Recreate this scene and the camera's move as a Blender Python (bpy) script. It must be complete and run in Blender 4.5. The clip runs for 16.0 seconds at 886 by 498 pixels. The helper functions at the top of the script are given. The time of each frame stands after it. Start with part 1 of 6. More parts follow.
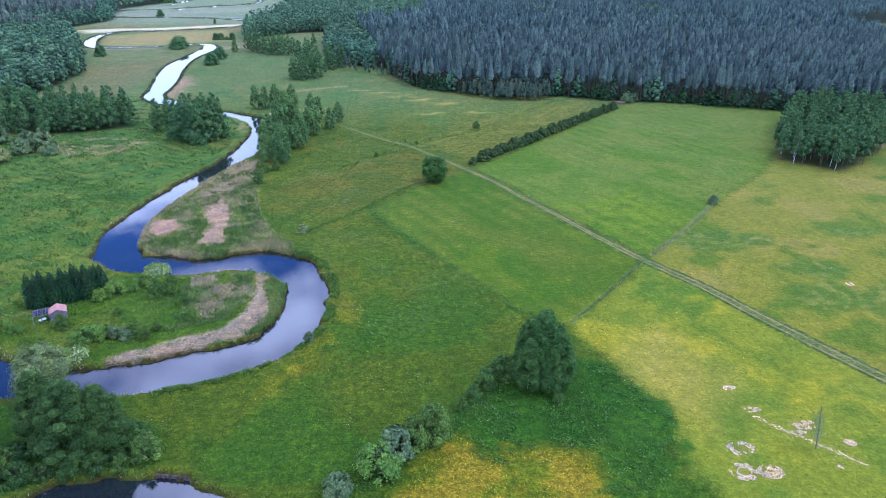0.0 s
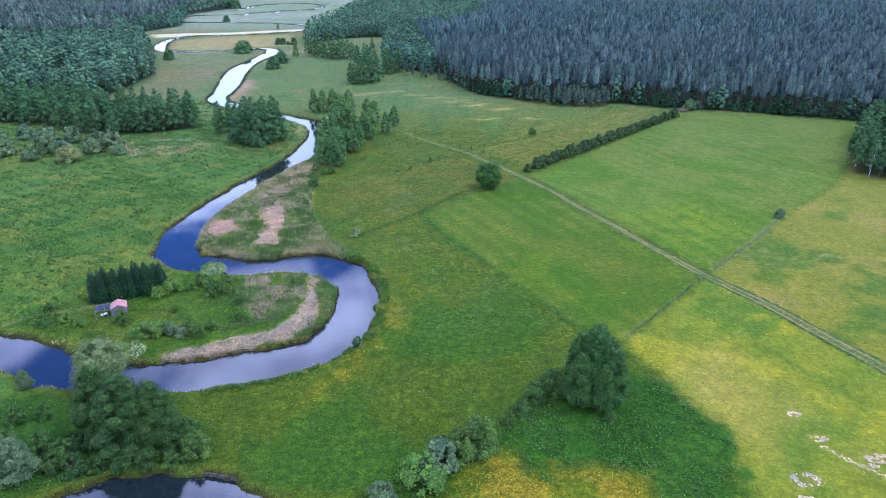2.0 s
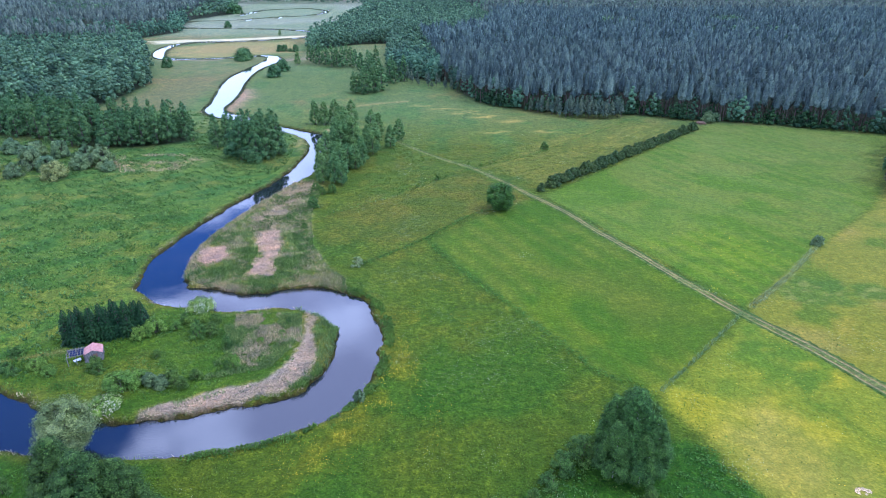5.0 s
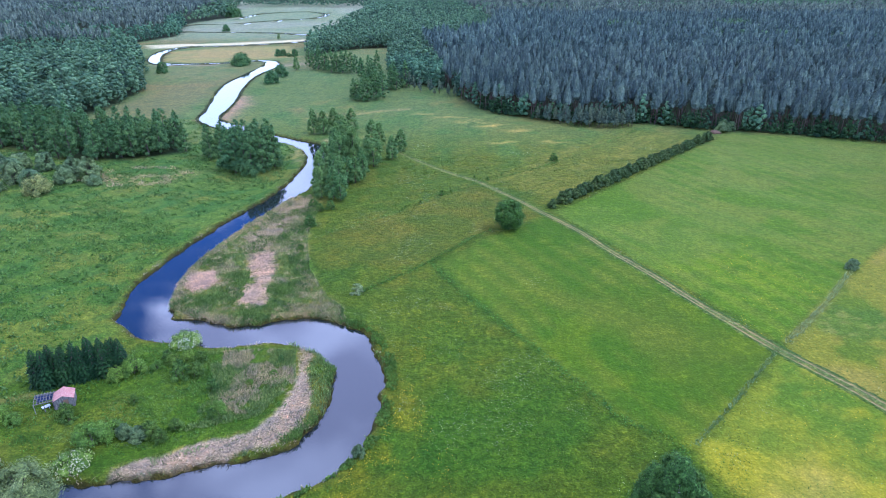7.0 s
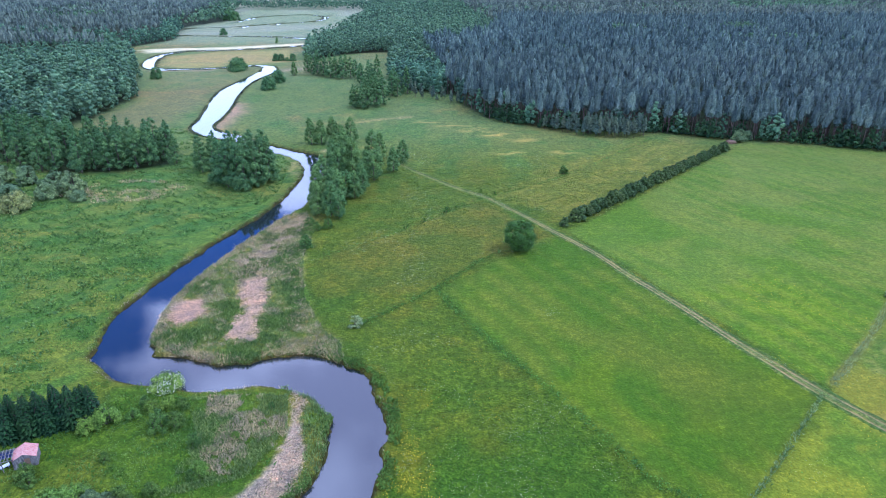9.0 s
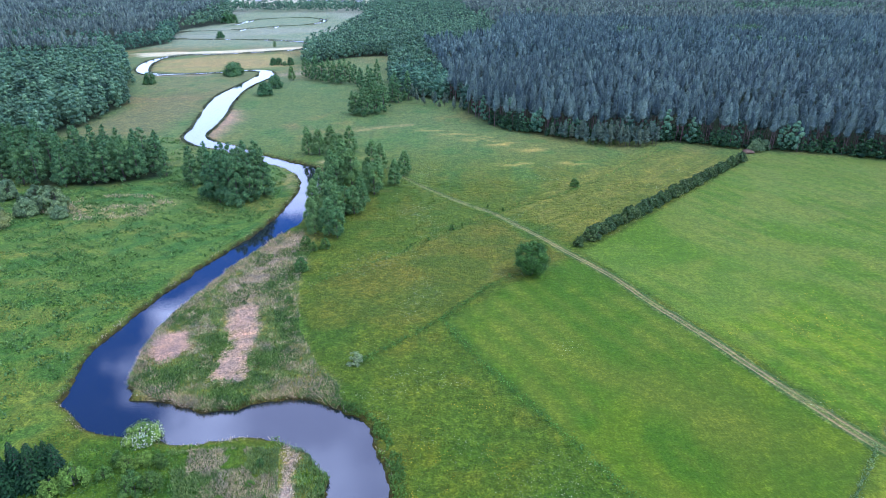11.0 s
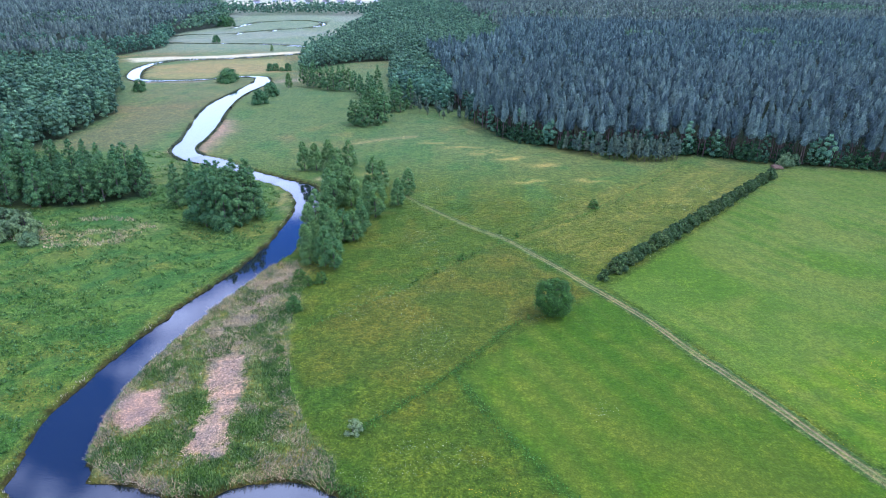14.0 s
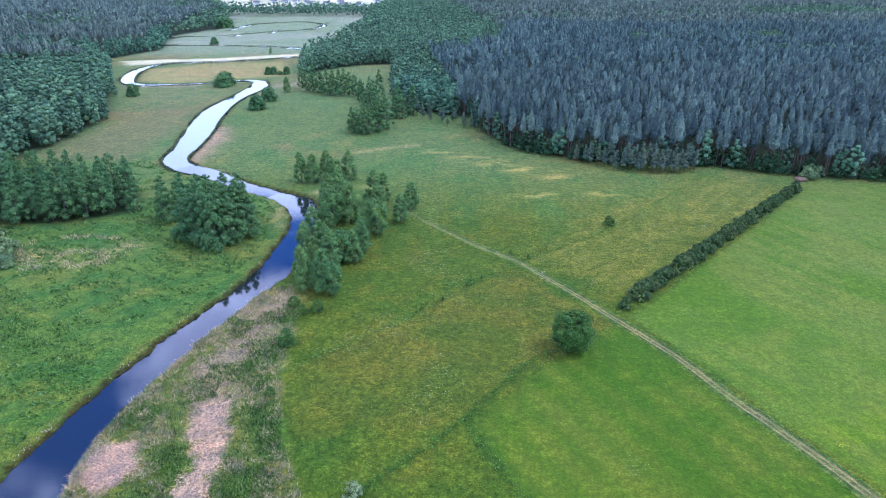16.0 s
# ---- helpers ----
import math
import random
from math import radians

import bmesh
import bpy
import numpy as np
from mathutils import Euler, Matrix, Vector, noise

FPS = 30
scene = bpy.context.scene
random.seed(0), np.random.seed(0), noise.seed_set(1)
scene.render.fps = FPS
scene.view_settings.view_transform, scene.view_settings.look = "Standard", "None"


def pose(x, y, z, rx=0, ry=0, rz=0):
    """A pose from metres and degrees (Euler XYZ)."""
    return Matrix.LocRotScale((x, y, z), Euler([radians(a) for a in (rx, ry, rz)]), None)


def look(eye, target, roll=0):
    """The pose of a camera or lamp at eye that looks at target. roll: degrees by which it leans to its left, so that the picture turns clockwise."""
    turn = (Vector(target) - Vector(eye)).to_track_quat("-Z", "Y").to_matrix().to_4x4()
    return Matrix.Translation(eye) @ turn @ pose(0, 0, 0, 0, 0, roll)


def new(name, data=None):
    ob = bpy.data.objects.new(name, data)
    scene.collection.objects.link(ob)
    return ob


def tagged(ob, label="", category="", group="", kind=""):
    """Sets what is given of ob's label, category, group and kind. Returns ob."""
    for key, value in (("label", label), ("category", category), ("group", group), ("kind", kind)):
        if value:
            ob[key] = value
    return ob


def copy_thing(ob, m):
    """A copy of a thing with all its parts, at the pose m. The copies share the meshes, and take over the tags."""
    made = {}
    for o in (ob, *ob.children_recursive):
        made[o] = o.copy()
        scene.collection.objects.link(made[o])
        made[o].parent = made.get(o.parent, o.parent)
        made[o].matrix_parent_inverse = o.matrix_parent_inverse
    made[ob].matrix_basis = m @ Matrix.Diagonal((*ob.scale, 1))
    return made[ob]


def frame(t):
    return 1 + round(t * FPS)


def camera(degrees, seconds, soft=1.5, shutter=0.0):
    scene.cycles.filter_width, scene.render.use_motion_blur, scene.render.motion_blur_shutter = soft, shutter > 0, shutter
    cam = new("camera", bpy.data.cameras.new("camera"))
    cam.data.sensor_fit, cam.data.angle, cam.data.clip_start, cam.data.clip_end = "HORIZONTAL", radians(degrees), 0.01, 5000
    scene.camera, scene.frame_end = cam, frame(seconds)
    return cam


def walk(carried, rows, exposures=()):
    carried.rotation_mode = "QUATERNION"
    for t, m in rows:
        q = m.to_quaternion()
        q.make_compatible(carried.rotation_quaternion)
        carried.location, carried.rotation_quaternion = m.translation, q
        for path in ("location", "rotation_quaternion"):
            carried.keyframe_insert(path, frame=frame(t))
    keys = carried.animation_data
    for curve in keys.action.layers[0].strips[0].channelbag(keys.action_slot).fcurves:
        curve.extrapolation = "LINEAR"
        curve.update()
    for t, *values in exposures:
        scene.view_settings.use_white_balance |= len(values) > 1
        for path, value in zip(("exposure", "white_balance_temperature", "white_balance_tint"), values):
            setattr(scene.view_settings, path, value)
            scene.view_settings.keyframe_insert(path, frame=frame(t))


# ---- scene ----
# camera: seconds, eye, target, roll
cam = camera(69.60, 16.0, soft=0.5)
PATH = [
    (0.0, (2.53, -26.97, 69.95), (11.11, 62.75, 26.64), 0.60),
    (0.5, (2.67, -26.82, 69.95), (5.66, 63.38, 26.89), 0.26),
    (1.0, (2.79, -26.89, 69.95), (4.16, 63.42, 27.01), 0.03),
    (1.5, (2.74, -26.29, 69.95), (3.54, 64.05, 27.07), 0.07),
    (2.0, (2.69, -25.22, 69.83), (3.19, 65.19, 27.12), 0.06),
    (2.5, (2.48, -23.37, 69.87), (2.89, 67.10, 27.26), 0.08),
    (3.0, (2.30, -21.17, 69.93), (2.59, 69.34, 27.40), 0.07),
    (3.5, (1.96, -18.69, 69.92), (2.21, 71.87, 27.50), 0.09),
    (4.0, (1.76, -15.89, 69.95), (1.90, 74.70, 27.61), 0.07),
    (5.0, (1.07, -9.90, 69.98), (1.12, 80.78, 27.82), 0.08),
    (6.0, (0.41, -3.52, 69.99), (0.40, 87.23, 27.98), 0.07),
    (6.5, (0.07, -0.22, 69.98), (0.04, 90.56, 28.05), 0.07),
    (7.0, (-0.29, 3.11, 69.97), (-0.33, 93.93, 28.11), 0.06),
    (8.0, (-1.01, 9.84, 69.94), (-1.06, 100.72, 28.21), 0.04),
    (9.0, (-1.76, 16.55, 69.89), (-1.80, 107.49, 28.30), 0.02),
    (10.0, (-2.53, 23.18, 69.84), (-2.54, 114.17, 28.36), -0.00),
    (11.0, (-3.30, 29.69, 69.78), (-3.29, 120.73, 28.40), -0.02),
    (12.0, (-4.07, 36.09, 69.73), (-4.04, 127.17, 28.44), -0.03),
    (13.0, (-4.83, 42.44, 69.67), (-4.79, 133.56, 28.46), -0.03),
    (14.0, (-5.57, 48.83, 69.63), (-5.55, 139.98, 28.49), -0.03),
    (15.0, (-6.29, 55.40, 69.59), (-6.31, 146.57, 28.50), -0.02),
    (16.0, (-6.98, 62.33, 69.56), (-7.07, 153.52, 28.52), 0.01),
]
walk(cam, [(t, look(e, g, r)) for t, e, g, r in PATH], [(0.0, -0.06, 4620, 19), (4.0, 0.04, 4620, 19), (16.0, 0.07, 4620, 19)])

# ---- world, sun, exposure ----
world = bpy.data.worlds.new("sky")
scene.world = world
world.use_nodes = True
SUN_EL, SUN_AZ = radians(56), radians(95)      # azimuth clockwise from +y


def link(nt, a, b):
    nt.links.new(a, b)


def build_sky():
    nt = world.node_tree
    nt.nodes.clear()
    N = nt.nodes.new
    out, bg = N("ShaderNodeOutputWorld"), N("ShaderNodeBackground")
    sky = N("ShaderNodeTexSky")
    sky.sky_type = "NISHITA"
    sky.sun_disc = False
    sky.sun_elevation, sky.sun_rotation = SUN_EL, SUN_AZ
    sky.air_density, sky.dust_density, sky.ozone_density = 1.0, 0.6, 2.0
    tc = N("ShaderNodeTexCoord")
    sep = N("ShaderNodeSeparateXYZ")
    link(nt, tc.outputs["Generated"], sep.inputs[0])
    up = N("ShaderNodeMath"); up.operation = "ADD"; up.inputs[1].default_value = 0.12
    link(nt, sep.outputs["Z"], up.inputs[0])
    upc = N("ShaderNodeMath"); upc.operation = "MAXIMUM"; upc.inputs[1].default_value = 0.05
    link(nt, up.outputs[0], upc.inputs[0])
    dx, dy = N("ShaderNodeMath"), N("ShaderNodeMath")
    for d, axis in ((dx, "X"), (dy, "Y")):
        d.operation = "DIVIDE"
        link(nt, sep.outputs[axis], d.inputs[0])
        link(nt, upc.outputs[0], d.inputs[1])
    comb = N("ShaderNodeCombineXYZ")
    link(nt, dx.outputs[0], comb.inputs[0])
    link(nt, dy.outputs[0], comb.inputs[1])
    comb.inputs[2].default_value = 3.7
    noi = N("ShaderNodeTexNoise")
    noi.inputs["Scale"].default_value = 2.1
    noi.inputs["Detail"].default_value = 6
    noi.inputs["Roughness"].default_value = 0.52
    link(nt, comb.outputs[0], noi.inputs["Vector"])
    # more cloud towards the horizon
    hor = N("ShaderNodeMapRange")
    hor.inputs["From Min"].default_value, hor.inputs["From Max"].default_value = 0.27, 0.37
    hor.inputs["To Min"].default_value, hor.inputs["To Max"].default_value = 0.30, 0.0
    link(nt, sep.outputs["Z"], hor.inputs["Value"])
    # a bank of cloud higher up, thinner towards the west
    over = N("ShaderNodeMapRange")
    over.interpolation_type = "SMOOTHSTEP"
    over.inputs["From Min"].default_value, over.inputs["From Max"].default_value = 0.405, 0.475
    over.inputs["To Min"].default_value, over.inputs["To Max"].default_value = 0.0, 0.13
    link(nt, sep.outputs["Z"], over.inputs["Value"])
    side = N("ShaderNodeMath"); side.operation = "DIVIDE"
    link(nt, sep.outputs["X"], side.inputs[0])
    link(nt, sep.outputs["Y"], side.inputs[1])
    bank = N("ShaderNodeMapRange")
    bank.interpolation_type = "SMOOTHSTEP"
    bank.inputs["From Min"].default_value, bank.inputs["From Max"].default_value = -0.46, -0.30
    bank.inputs["To Min"].default_value = 0.2
    link(nt, side.outputs[0], bank.inputs["Value"])
    high = N("ShaderNodeMath"); high.operation = "MULTIPLY"
    link(nt, over.outputs[0], high.inputs[0])
    link(nt, bank.outputs[0], high.inputs[1])
    both = N("ShaderNodeMath"); both.operation = "ADD"
    link(nt, hor.outputs[0], both.inputs[0])
    link(nt, high.outputs[0], both.inputs[1])
    add = N("ShaderNodeMath"); add.operation = "ADD"
    flip = N("ShaderNodeMath"); flip.operation = "SUBTRACT"; flip.inputs[0].default_value = 1.0
    link(nt, noi.outputs["Fac"], flip.inputs[1])
    link(nt, flip.outputs[0], add.inputs[0])
    link(nt, both.outputs[0], add.inputs[1])
    ramp = N("ShaderNodeMapRange")
    ramp.inputs["From Min"].default_value, ramp.inputs["From Max"].default_value = 0.51, 0.60
    link(nt, add.outputs[0], ramp.inputs["Value"])
    cl = N("ShaderNodeMix"); cl.data_type = "RGBA"
    puff = N("ShaderNodeTexNoise")
    puff.inputs["Scale"].default_value, puff.inputs["Detail"].default_value = 3.4, 5
    link(nt, comb.outputs[0], puff.inputs["Vector"])
    lit = N("ShaderNodeMapRange")
    lit.inputs["From Min"].default_value, lit.inputs["From Max"].default_value = 0.43, 0.59
    link(nt, puff.outputs["Fac"], lit.inputs["Value"])
    tone = N("ShaderNodeMix"); tone.data_type = "RGBA"
    tone.inputs["A"].default_value = (15.5, 14.8, 18.0, 1)
    tone.inputs["B"].default_value = (29.0, 28.0, 31.0, 1)
    link(nt, lit.outputs[0], tone.inputs["Factor"])
    link(nt, tone.outputs["Result"], cl.inputs["A"])
    cl.inputs["B"].default_value = (21.0, 22.0, 24.0, 1)
    hr2 = N("ShaderNodeMapRange")
    hr2.inputs["From Min"].default_value, hr2.inputs["From Max"].default_value = 0.40, 0.22
    link(nt, sep.outputs["Z"], hr2.inputs["Value"])
    link(nt, hr2.outputs[0], cl.inputs["Factor"])
    mix = N("ShaderNodeMix"); mix.data_type = "RGBA"
    link(nt, ramp.outputs[0], mix.inputs["Factor"])
    deep = N("ShaderNodeMix"); deep.data_type, deep.blend_type = "RGBA", "MULTIPLY"
    deep.inputs["Factor"].default_value = 1.0
    deep.inputs["B"].default_value = (0.92, 1.35, 2.3, 1)
    link(nt, sky.outputs[0], deep.inputs["A"])
    link(nt, deep.outputs["Result"], mix.inputs["A"])
    link(nt, cl.outputs["Result"], mix.inputs["B"])
    link(nt, mix.outputs["Result"], bg.inputs["Color"])
    bg.inputs["Strength"].default_value = 0.12
    link(nt, bg.outputs[0], out.inputs[0])


build_sky()
sun = new("sun", bpy.data.lights.new("sun", "SUN"))
sun.data.energy, sun.data.angle, sun.data.color = 2.4, radians(11), (1.0, 0.96, 0.88)
sun.matrix_world = look((0, 0, 0), (-math.sin(SUN_AZ) * math.cos(SUN_EL), -math.cos(SUN_AZ) * math.cos(SUN_EL), -math.sin(SUN_EL)))


# ---- arithmetic helpers ----
def sstep(x, a, b):
    u = np.clip((x - a) / (b - a), 0, 1)
    return u * u * (3 - 2 * u)


def vnoise(x, y, size, seed=0):
    """Smooth value noise in 0..1, with lumps of that size."""
    x, y = np.asarray(x, float) / size, np.asarray(y, float) / size
    i, j = np.floor(x).astype(np.int64), np.floor(y).astype(np.int64)
    u, v = x - i, y - j
    u, v = u * u * (3 - 2 * u), v * v * (3 - 2 * v)

    def h(a, b):
        n = (a * 374761393 + b * 668265263 + seed * 974634777) & 0x7FFFFFFF
        n = ((n ^ (n >> 13)) * 1274126177) & 0x7FFFFFFF
        return ((n ^ (n >> 16)) & 0xFFFF) / 65535.0

    return (h(i, j) * (1 - u) + h(i + 1, j) * u) * (1 - v) + (h(i, j + 1) * (1 - u) + h(i + 1, j + 1) * u) * v


def fbm(x, y, size, seed=0, octaves=3):
    total, amp, norm = 0, 1.0, 0
    for k in range(octaves):
        total = total + amp * vnoise(x, y, size / 2 ** k, seed + 17 * k)
        norm += amp
        amp *= 0.5
    return total / norm


def poly_inside(x, y, poly):
    """Signed distance to a closed outline: positive inside."""
    p = np.array(poly, float)
    best = np.full(x.shape, 1e9)
    inside = np.zeros(x.shape, bool)
    for a, b in zip(p, np.roll(p, -1, axis=0)):
        d = b - a
        u = np.clip(((x - a[0]) * d[0] + (y - a[1]) * d[1]) / (d @ d), 0, 1)
        best = np.minimum(best, np.hypot(x - a[0] - u * d[0], y - a[1] - u * d[1]))
        cross = ((a[1] > y) != (b[1] > y)) & (x < (b[0] - a[0]) * (y - a[1]) / (b[1] - a[1] + 1e-12) + a[0])
        inside ^= cross
    return np.where(inside, best, -best)


def line_dist(x, y, pts):
    p = np.array(pts, float)
    best = np.full(np.shape(x), 1e9)
    for a, b in zip(p[:-1], p[1:]):
        d = b - a
        u = np.clip(((x - a[0]) * d[0] + (y - a[1]) * d[1]) / (d @ d), 0, 1)
        best = np.minimum(best, np.hypot(x - a[0] - u * d[0], y - a[1] - u * d[1]))
    return best


def spline(pts, step=1.0):
    """A smooth curve through points of any dimension, cut about every step metres."""
    p = np.array(pts, float)
    p = np.vstack([2 * p[0] - p[1], p, 2 * p[-1] - p[-2]])
    out = []
    for k in range(1, len(p) - 2):
        n = max(2, int(np.linalg.norm(p[k + 1][:2] - p[k][:2]) / step))
        for u in np.arange(n) / n:
            a, b, c, d = p[k - 1:k + 3]
            out.append(0.5 * (2 * b + (c - a) * u + (2 * a - 5 * b + 4 * c - d) * u ** 2 + (3 * b - a - 3 * c + d) * u ** 3))
    out.append(p[-2])
    return np.array(out)


# ---- the plan: river, track, fields, woods ----
RIVER_FAR = [(-247, 831, 1.3), (-236, 889, 1.3), (-184, 921, 1.8), (-149, 865, 2.2), (-165, 815, 1.1), (-196, 795, 1.0), (-233, 757, 1.0),
             (-284, 736, 1.0), (-300, 700, 1.0), (-260, 672, 1.0), (-178, 664, 1.2), (-138, 650, 2.0), (-120, 625, 2.6), (-127, 592, 1.3),
             (-174, 567, 1.2), (-212, 556, 2.0), (-222, 525, 3.6), (-211, 482, 4.0), (-194, 465, 2.4), (-158, 470, 1.4), (-136, 481, 1.6), (-124, 476, 4)]
RIVER_MID = [(-124, 476, 4), (-120, 457, 5), (-123.5, 420, 4.5), (-123.5, 385, 6.2), (-116, 340, 6), (-112.5, 318, 5), (-111, 302, 4.6),
             (-104, 291, 4.3), (-91, 283, 3.8), (-75, 270, 3.4), (-61, 260.5, 4), (-53, 253.5, 4.6), (-49.5, 244, 4.2), (-48, 232, 3.4),
             (-48.5, 221, 3.4), (-49, 209, 4.4), (-51, 198, 4), (-53.6, 190, 3.5), (-60, 173, 3.9), (-64.2, 158, 3.8), (-67, 143, 4.3),
             (-67, 132, 4.8), (-65.2, 123, 5.2)]
RIVER_NEAR = [(-65.2, 123, 5.2), (-60.5, 117, 4.5), (-52, 115.3, 4.6), (-43, 113.2, 3.9), (-35, 115, 4.4), (-27.5, 115.2, 5.4), (-20.5, 110.5, 5.3),
              (-16.5, 102, 4.3), (-15.5, 93, 4.4), (-17.5, 84, 4.9), (-21.5, 77.5, 4.9), (-29, 74, 5.1), (-38, 71.2, 5), (-47, 69.5, 4.2),
              (-55, 69, 3.9), (-62, 69.4, 3.7), (-67.5, 71.5, 4.8), (-74.5, 75.5, 4.7), (-84, 78.5, 4.3), (-98, 82, 4.5), (-125, 84, 4.5)]
POND = [(-60, 24, 5), (-48, 38, 4.6), (-40, 40.5, 5), (-33, 40.5, 4.8), (-27, 38.5, 5.2), (-20, 32, 6), (-14, 20, 6), (-10, 0, 6)]
TRACK = [(-22, 251), (-15.6, 242), (-7, 230), (2.8, 218), (11.7, 209.2), (21.4, 194.3), (30.5, 178.8), (38.2, 165.9), (43.7, 153.2),
         (49.5, 141.5), (57, 124.5), (65.4, 108), (74.2, 93.3), (82.5, 75), (91, 58.5), (103, 35), (120, 0)]
FIELD_A = [(13, 163), (-2, 146.5), (5, 130), (19.3, 105.8), (29.3, 88), (39.5, 81.5), (64.5, 108), (48, 141.5), (37, 165), (29.5, 177)]
FIELD_B = [(33.5, 181), (40, 168), (51.5, 143), (67.5, 111), (99, 141.6), (133, 173.5), (192, 251), (145, 270), (123, 274)]
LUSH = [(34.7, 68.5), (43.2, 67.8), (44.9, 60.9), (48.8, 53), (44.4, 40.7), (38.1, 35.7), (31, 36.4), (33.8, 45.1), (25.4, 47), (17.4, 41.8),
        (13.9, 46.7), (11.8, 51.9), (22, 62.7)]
BUTTER = [(11.7, 50.6), (17.3, 45.4), (25.4, 46.5), (32.2, 43.4), (31.7, 36.2), (26, 28), (2.5, 30), (2.5, 38.6)]
DRY_MEADOW = [(-34.5, 164.3), (-17.2, 178.9), (8, 207), (28, 178), (9, 162), (-3.7, 147.7), (-15.8, 144.9), (-30.1, 147.7)]
REED_ONE = [(-61, 152), (-63, 140), (-61, 125), (-52.5, 119.5), (-41, 116.5), (-33, 120.5), (-27, 120.5), (-21, 117), (-22, 124), (-27, 130),
            (-33, 143), (-36, 156), (-38, 168), (-38, 184), (-43, 196), (-51, 192), (-57, 172)]
REED_TWO = [(-29, 110.5), (-22, 108.5), (-19.5, 100), (-19, 90), (-22, 84.5), (-30, 79), (-40, 76.5), (-49, 74), (-50, 76), (-40, 80), (-31, 84),
            (-27, 89), (-26, 97), (-27.5, 104)]
REED_MOWN_A = [(-48.5, 151), (-44.6, 153), (-42.5, 143), (-40.2, 134), (-39.6, 126), (-45.8, 125), (-46.2, 135)]
SPIT_SWATH = [(-27.1, 107.5), (-25.3, 95.4), (-26.4, 88.5), (-28.8, 82.8), (-36, 78.9), (-41, 76.8), (-47.5, 74.8)]
SWATH = [(-43.3, 190), (-46.9, 174), (-49.6, 162), (-47.6, 152), (-45, 145)]
REED_MOWN_B = [(-60, 141.5), (-56, 142), (-53.5, 136), (-56, 131), (-62, 135)]
REED_BAND = [(-255, 568), (-221, 578), (-180, 588), (-128, 612), (-122, 598), (-174, 572), (-214, 562), (-236, 545)]
TAN_FAR = [(-219, 525), (-175, 558), (-130, 566), (-111, 500), (-140, 487), (-175, 470), (-200, 476)]
VERGES = [[(-20, 131), (-3.7, 147.5), (9, 164), (18, 170)], [(-3.7, 147.5), (5, 130), (19.3, 105.8), (29.3, 88), (37, 80), (24, 64)],
          [(24, 65), (14, 55.5), (5, 47.5), (-7, 38), (-20, 28)], [(-34.5, 164), (-17, 179), (-6, 190), (12, 209), (30, 222), (52, 243), (86, 281)]]
FENCE_LINE = [(68.4, 111), (84, 126), (99, 142)]
HEDGE_BANK = [(39.5, 81.5), (52, 94), (65, 108)]
FOREST_RIGHT = [(7, 346), (20, 318), (40, 303), (62, 293), (84, 293), (99, 288), (122, 279), (145, 274), (192, 255), (300, 224), (420, 190), (1500, 400),
                (1500, 1500), (-100, 1500), (-120, 1066), (-102, 843), (-107, 699), (-118, 599), (-104, 497), (-95, 514), (-82, 534),
                (-67, 548), (-45, 553), (-40, 488), (-38, 438), (-22, 390), (8, 370)]
FOREST_LEFT = [(-172, 292), (-168, 324), (-169, 366), (-200, 440), (-236, 512), (-262, 560), (-400, 630), (-900, 700), (-900, 330), (-300, 284)]
FOREST_FAR_LEFT = [(-270, 583), (-252, 636), (-286, 752), (-256, 845), (-345, 1110), (-420, 1300), (-470, 1500), (-1700, 1500), (-1300, 660), (-430, 620)]
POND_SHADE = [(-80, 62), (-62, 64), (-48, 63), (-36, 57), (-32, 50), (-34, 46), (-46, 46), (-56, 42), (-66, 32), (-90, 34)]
CLEARING = [(388, 446), (408, 508), (438, 580), (487, 603), (620, 650), (640, 520), (470, 410)]
COPSE_RIGHT = [(142, 184), (159, 167.5), (175, 178.5), (198, 198.5), (245, 240), (192, 247), (169, 224)]
FAR_BAND = [(-420, 1010), (-300, 1004), (-210, 1012), (-110, 992), (-90, 1095), (-200, 1105), (-420, 1100)]
BELT_LEFT = [(-100, 244), (-118, 232), (-140, 233), (-165, 246), (-260, 270), (-260, 298), (-160, 274), (-106, 262)]
YOUNG_PINES = [(41, 300), (60, 284), (81, 280), (88, 289), (64, 294)]
SCRUB_EDGE = [(-30, 384), (-12, 350), (8, 345), (8, 366)]

river_line = np.vstack([spline(RIVER_FAR, 2.5), spline(RIVER_MID), spline(RIVER_NEAR)])
pond_line = spline(POND)
water_line = np.vstack([river_line, pond_line])
track_line = spline([(x, y) for x, y in TRACK], 2.0)


def shore(x, y):
    """Distance from the water's edge, positive on land."""
    x, y = np.asarray(x, float).ravel(), np.asarray(y, float).ravel()
    best = np.full(x.shape, 60.0)
    near = np.where((x > -330) & (x < 30) & (y > -20) & (y < 950))[0]
    for k in range(0, len(near), 20000):
        idx = near[k:k + 20000]
        sel = (water_line[:, 1] > y[idx].min() - 40) & (water_line[:, 1] < y[idx].max() + 40)
        w = water_line[sel]
        if len(w):
            d = np.sqrt((x[idx, None] - w[None, :, 0]) ** 2 + (y[idx, None] - w[None, :, 1]) ** 2) - w[None, :, 2]
            best[idx] = np.minimum(best[idx], d.min(axis=1))
    return best + (vnoise(x, y, 3.5, 5) - 0.5) * 1.3 + (vnoise(x, y, 1.3, 6) - 0.5) * 0.7


WATER_Z = -0.75


